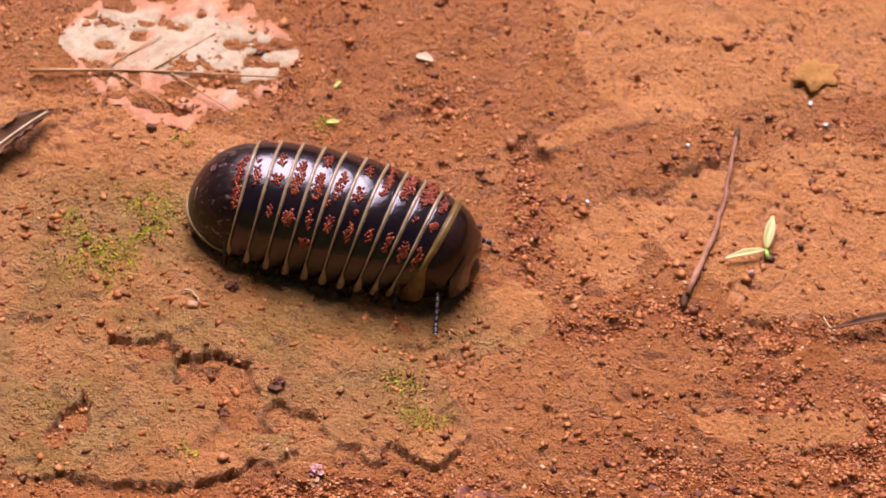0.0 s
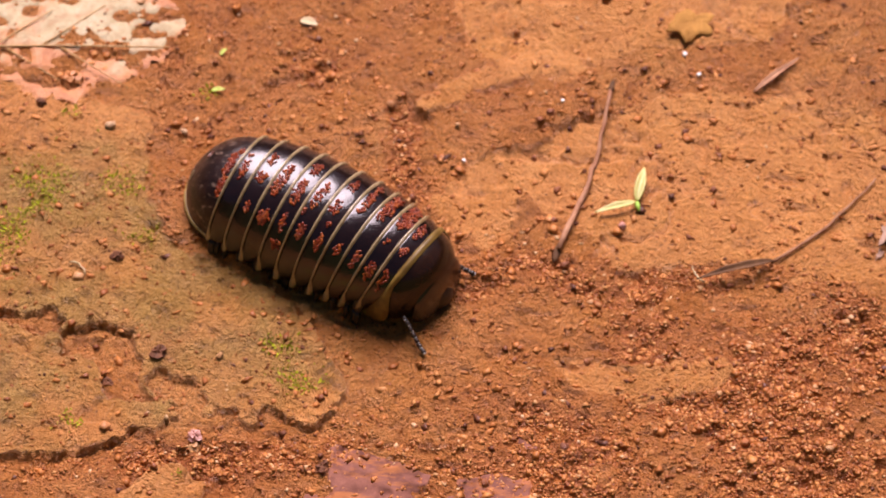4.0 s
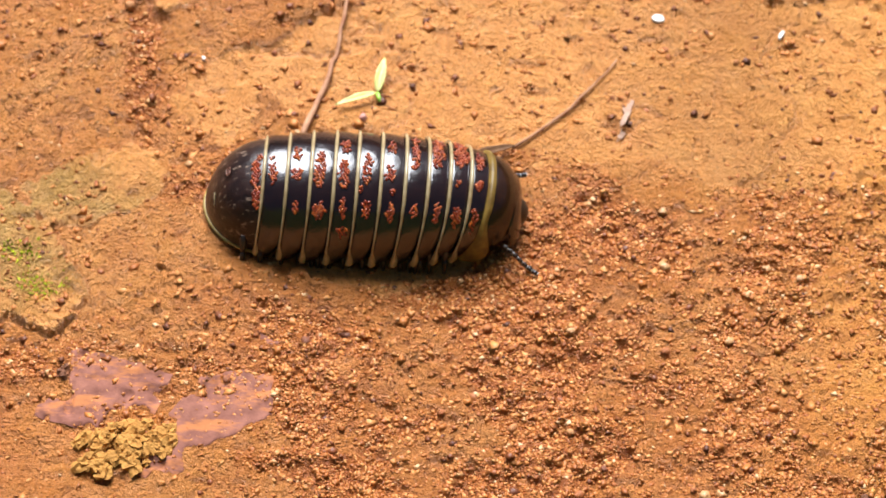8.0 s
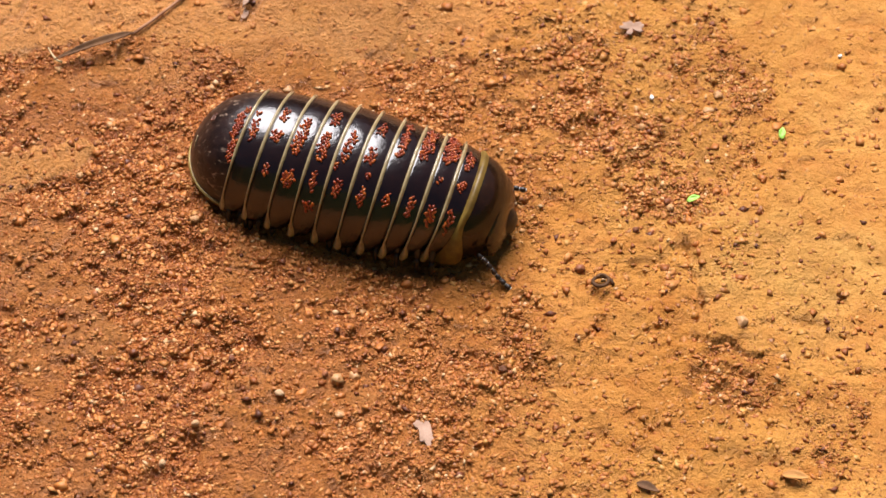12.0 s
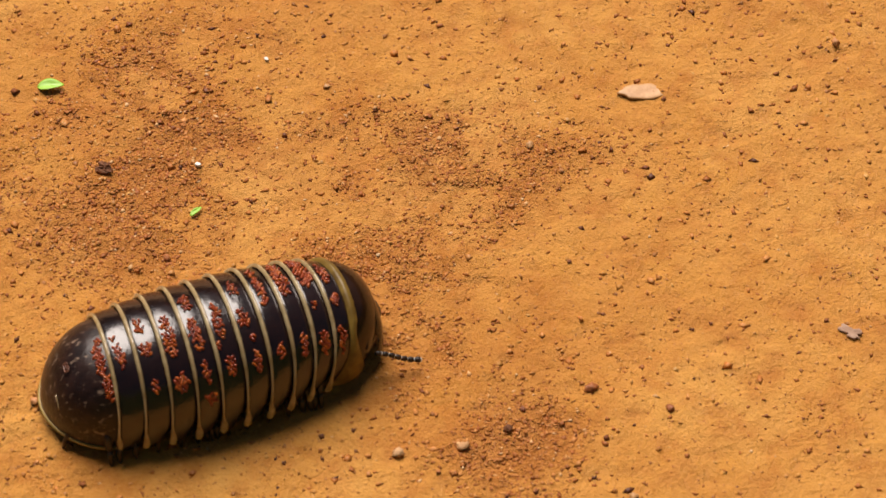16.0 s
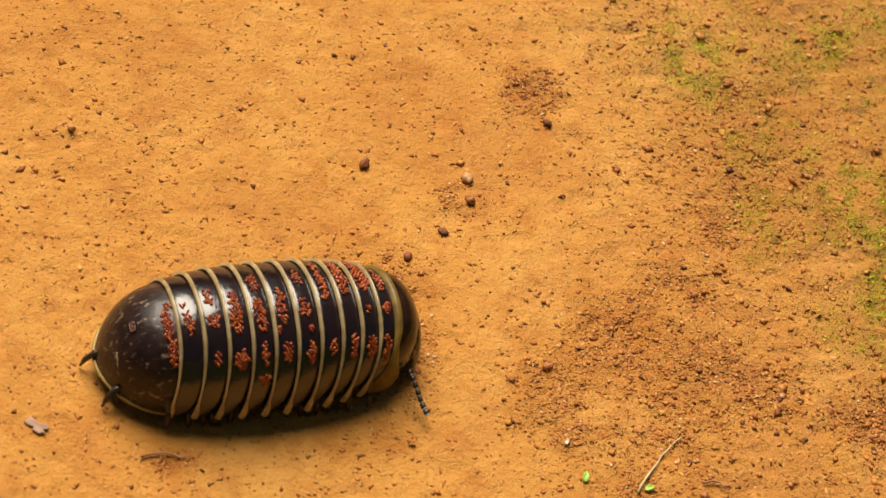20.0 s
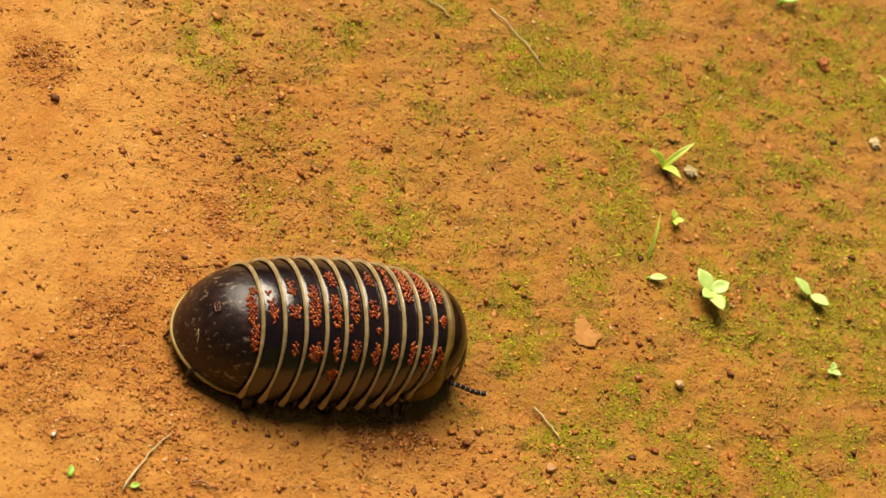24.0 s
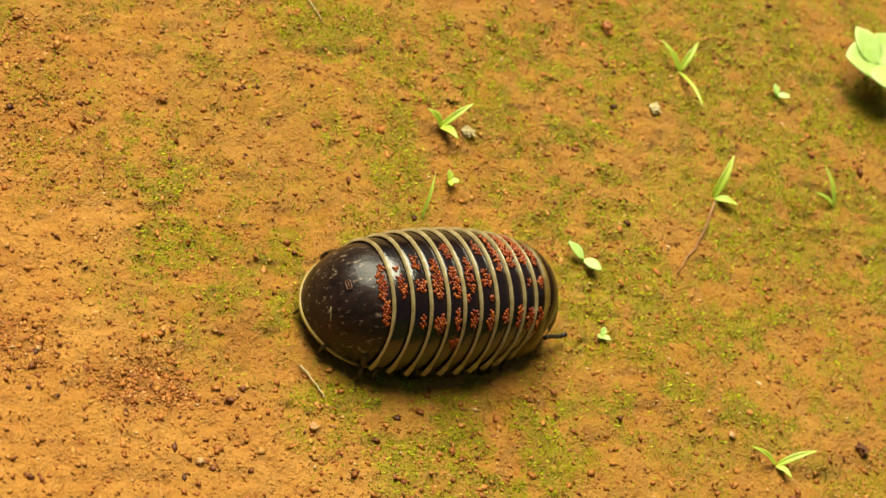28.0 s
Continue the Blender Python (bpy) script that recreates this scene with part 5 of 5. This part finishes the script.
for k, (x, y, size) in enumerate(((-3.42, 35.68, 0.15), (-3.13, 32.29, 0.12), (16.01, 30.97, 0.13), (12.49, 30.34, 0.09), (12.72, 30.86, 0.10), (19.42, 31.35, 0.10), (21.02, 35.16, 0.16), (22.32, 31.11, 0.13), (28.02, 29.49, 0.09), (25.74, 29.64, 0.09),
                                  (27.03, 30.06, 0.12), (47.67, 30.32, 0.10), (39.33, 35.15, 0.10), (44.80, 29.47, 0.08), (52.84, 36.34, 0.16), (55.21, 28.44, 0.17), (3.27, 39.37, 0.10), (3.48, 37.79, 0.10), (-5.13, 38.75, 0.12))):
    pebble("dark_pebble", x, y, size * 0.72, DARK if k % 3 == 0 else STONE, "small dark red-brown pebble on soil", 60 + k, 0.6, "dark pebbles")
for x, y, turn, length, material, label in ((22.08, 34.06, 30, 0.22, GREEN, "tiny green leaf scrap on orange soil"), (-2.39, 39.37, 10, 0.24, FRESH, "tiny yellow-green leaf scrap on red soil"), (-2.34, 40.17, 60, 0.18, FRESH, "tiny yellow-green leaf scrap on red soil"),
                                            (16.37, 28.38, -14, 0.40, TAN, "narrow pale seed husk on orange soil"), (14.30, 28.32, -30, 0.36, DRY, "small curled brown leaf scrap on soil")):
    ob = tagged(new("leaf_fragment", leaf_mesh("leaf_fragment", length, length * 0.38, material, 0.10, 0.35)), label, "leaf scrap")
    ob.matrix_basis = spot(x, y, 0.04, turn)
ob = tagged(new("crust_flake", flake_mesh("crust_flake", 0.42, 0.30, CLOD, 21, 0.03, 0.6, 0.10)), "loose ochre flake of crust lifted at its edge", "flake")
ob.matrix_basis = spot(5.47, 41.62, 0.06, 20, 8)


# ---------------------------------------------------------------- seedlings
def seedling(x, y, leaves, material, label, stem=0.25, turn=0.0):
    """Round leaflets on a short stem; leaves are (turn, length, width, pitch)."""
    ob = tagged(new("seedling"), label, "seedling")
    ob.matrix_basis = spot(x, y, -0.02, turn)
    part("stem", mesh_from("seedling_stem", *tube([Vector((0, 0, stem * u)) * CM for u in (0, 0.5, 1)], [CM * r for r in (0.03, 0.024, 0.02)], 7), GREEN), ob)
    for k, (a, length, width, up) in enumerate(leaves):
        me = leaf_mesh("leaflet", length * 0.62, width * 0.62, material, 0.05, 0.15, 1.15, 0.012, 11, 7, 0, k)
        part("leaflet", me, ob, "", pose(0, 0, stem * CM, 0, 0, a) @ pose(0, 0, 0, 0, -up, 0))
    return ob


def grass(x, y, blades, label, material=None):
    """Narrow blades from one root; blades are (turn, length, width, pitch)."""
    ob = tagged(new("grass_seedling"), label, "grass")
    ob.matrix_basis = spot(x, y, -0.02)
    for k, (a, length, width, up) in enumerate(blades):
        me = leaf_mesh("blade", length * 0.85, width * 0.85, material or FRESH, 0.16, 0.6, 0.8, 0.012, 13, 5, 0, k)
        part("blade", me, ob, "", pose(0, 0, 0.01 * CM, 0, 0, a) @ pose(0, 0, 0, 0, -up, 0))
    return ob


seedling(49.25, 31.75, [(115, 0.66, 0.46, 12), (20, 0.54, 0.38, 15), (-80, 0.62, 0.42, 8), (-150, 0.42, 0.34, 14)], MINT, "pale green seedling with four round leaflets", 0.22)
seedling(48.33, 32.10, [(-10, 0.48, 0.20, 10)], MINT, "single pale green leaflet on mossy soil", 0.08)
seedling(51.11, 31.80, [(130, 0.60, 0.30, 10), (-45, 0.54, 0.34, 10)], MINT, "pale green two-leaved seedling in moss", 0.12)
seedling(51.08, 30.43, [(70, 0.26, 0.18, 20), (200, 0.22, 0.16, 20), (-40, 0.24, 0.16, 20)], MINT, "tiny pale green seedling in moss", 0.08)
seedling(49.08, 33.15, [(90, 0.28, 0.18, 20), (-20, 0.24, 0.18, 20), (-110, 0.26, 0.16, 20)], FRESH, "tiny yellow-green seedling in moss", 0.1)
grass(49.18, 34.17, [(150, 0.5, 0.2, 30), (28, 0.8, 0.13, 18), (-60, 0.45, 0.2, 15)], "small green grass seedling in moss")
grass(48.42, 32.44, [(70, 0.9, 0.07, 25)], "thin green grass blade in moss")
pebble("pale_pebble", 49.66, 34.10, 0.11, STRAW, "cream pebble in the moss", 31, 0.4, "pale pebbles")
seedling(52.41, 37.56, [(10, 0.6, 0.3, 10), (170, 0.4, 0.2, 10)], GREEN, "small green seedling in moss", 0.15)
pebble("pale_pebble", 53.27, 34.73, 0.11, STRAW, "cream seed husk in the moss", 33, 0.45, "pale pebbles")
grass(53.98, 35.54, [(125, 0.7, 0.14, 15), (50, 0.75, 0.14, 15), (-85, 1.1, 0.09, 8)], "green grass seedling with three blades")
grass(53.94, 33.11, [(58, 0.95, 0.17, 20), (-30, 0.5, 0.16, 10)], "green grass seedling with a broad blade")
grass(56.27, 33.04, [(105, 0.8, 0.11, 20), (160, 0.6, 0.1, 15)], "curved green grass blade in moss")
grass(53.57, 28.19, [(160, 0.75, 0.12, 18), (10, 0.85, 0.13, 15), (-60, 0.4, 0.14, 10)], "green grass seedling with spreading blades")
seedling(57.70, 35.62, [(175, 1.15, 1.2, 8), (60, 1.1, 1.1, 8), (-80, 1.1, 1.2, 10), (118, 1.2, 0.9, 12)], MINT, "broad-leaved bright green weed", 0.45)
seedling(55.76, 35.15, [(100, 0.3, 0.2, 15), (-20, 0.35, 0.2, 15)], MINT, "tiny seedling in moss", 0.1)

# loose pebbles over the gritty parts, a few shapes shared
shapes = [mesh_from("pebble", *ball(CM, 0.62 + 0.05 * k, 0.5, 80 + k, 5, 7), STONE, smooth=True) for k in range(6)]
places, prng = scatter(130, lambda x, y: 0.05 + 0.95 * gravel_at(x, y), 55)
for k, (x, y) in enumerate(places):
    size = 0.035 + 0.06 * prng.random() ** 2
    ob = tagged(new("pebble", shapes[k % 6]), "small red-brown pebble on the soil", "pebble", "small pebbles on the soil")
    ob.matrix_basis = spot(x, y, size * 0.3, 360 * prng.random()) @ Matrix.Diagonal((size, size, size, 1))


# ---------------------------------------------------------------- what moves
def motions():
    walk(millipede, [(t, pose(x * CM, y * CM, 0.15 * CM, 0, 0, h)) for t, x, y, h, bend, stretch in CRAWL])
    for ob, s in plates:
        rows = []
        for t, x, y, h, bend, stretch in CRAWL:
            px, py, turn = along(s, bend, stretch)
            rows.append((t, pose(px * CM, py * CM, (0.20 if ob is head else 0) * CM, 0, 22 if ob is head else 0, turn)))
        walk(ob, rows)
    for ob in hind_legs:
        walk(ob, [(t, pose(dx * CM, 0, 0)) for t, dx in ((0.0, 0.34), (12.0, 0.34), (14.5, 0.22), (17.0, 0.06), (20.0, -0.02), (24.0, 0.10), (28.0, 0.12))])
    for ob, side in feelers:
        rows = []
        for n in range(113):
            t = n * 0.25
            bend = float(np.interp(t, [r[0] for r in CRAWL], [r[4] for r in CRAWL]))
            stretch = float(np.interp(t, [r[0] for r in CRAWL], [r[5] for r in CRAWL]))
            px, py, turn = along(2.08 if side < 0 else 1.8, bend, stretch)
            c, s = math.cos(radians(turn)), math.sin(radians(turn))
            wide = 0.76 if side < 0 else 0.62
            point = float(np.interp(t, [r[0] for r in FEELING], [r[1] for r in FEELING])) if side < 0 else turn + 8 + 8 * math.sin(3.1 * t)
            rows.append((t, pose((px - s * wide * side) * CM, (py + c * wide * side) * CM, 0.28 * CM, 0, 16 + 6 * math.sin(4.4 * t + side), point + 4 * math.sin(7.3 * t))))
        walk(ob, rows)
    for ob, side, n, s in legs:
        rows = []
        for k in range(141):
            t = k * 0.2
            bend = float(np.interp(t, [r[0] for r in CRAWL], [r[4] for r in CRAWL]))
            stretch = float(np.interp(t, [r[0] for r in CRAWL], [r[5] for r in CRAWL]))
            px, py, turn = along(s, bend, stretch)
            phase = 2 * math.pi * (1.1 * t + n * 0.13) + (math.pi if side > 0 else 0)
            rows.append((t, pose(px * CM, py * CM, max(0.0, 0.05 * math.cos(phase)) * CM, 0, 0, turn + 9 * math.sin(phase))))
        walk(ob, rows)


motions()
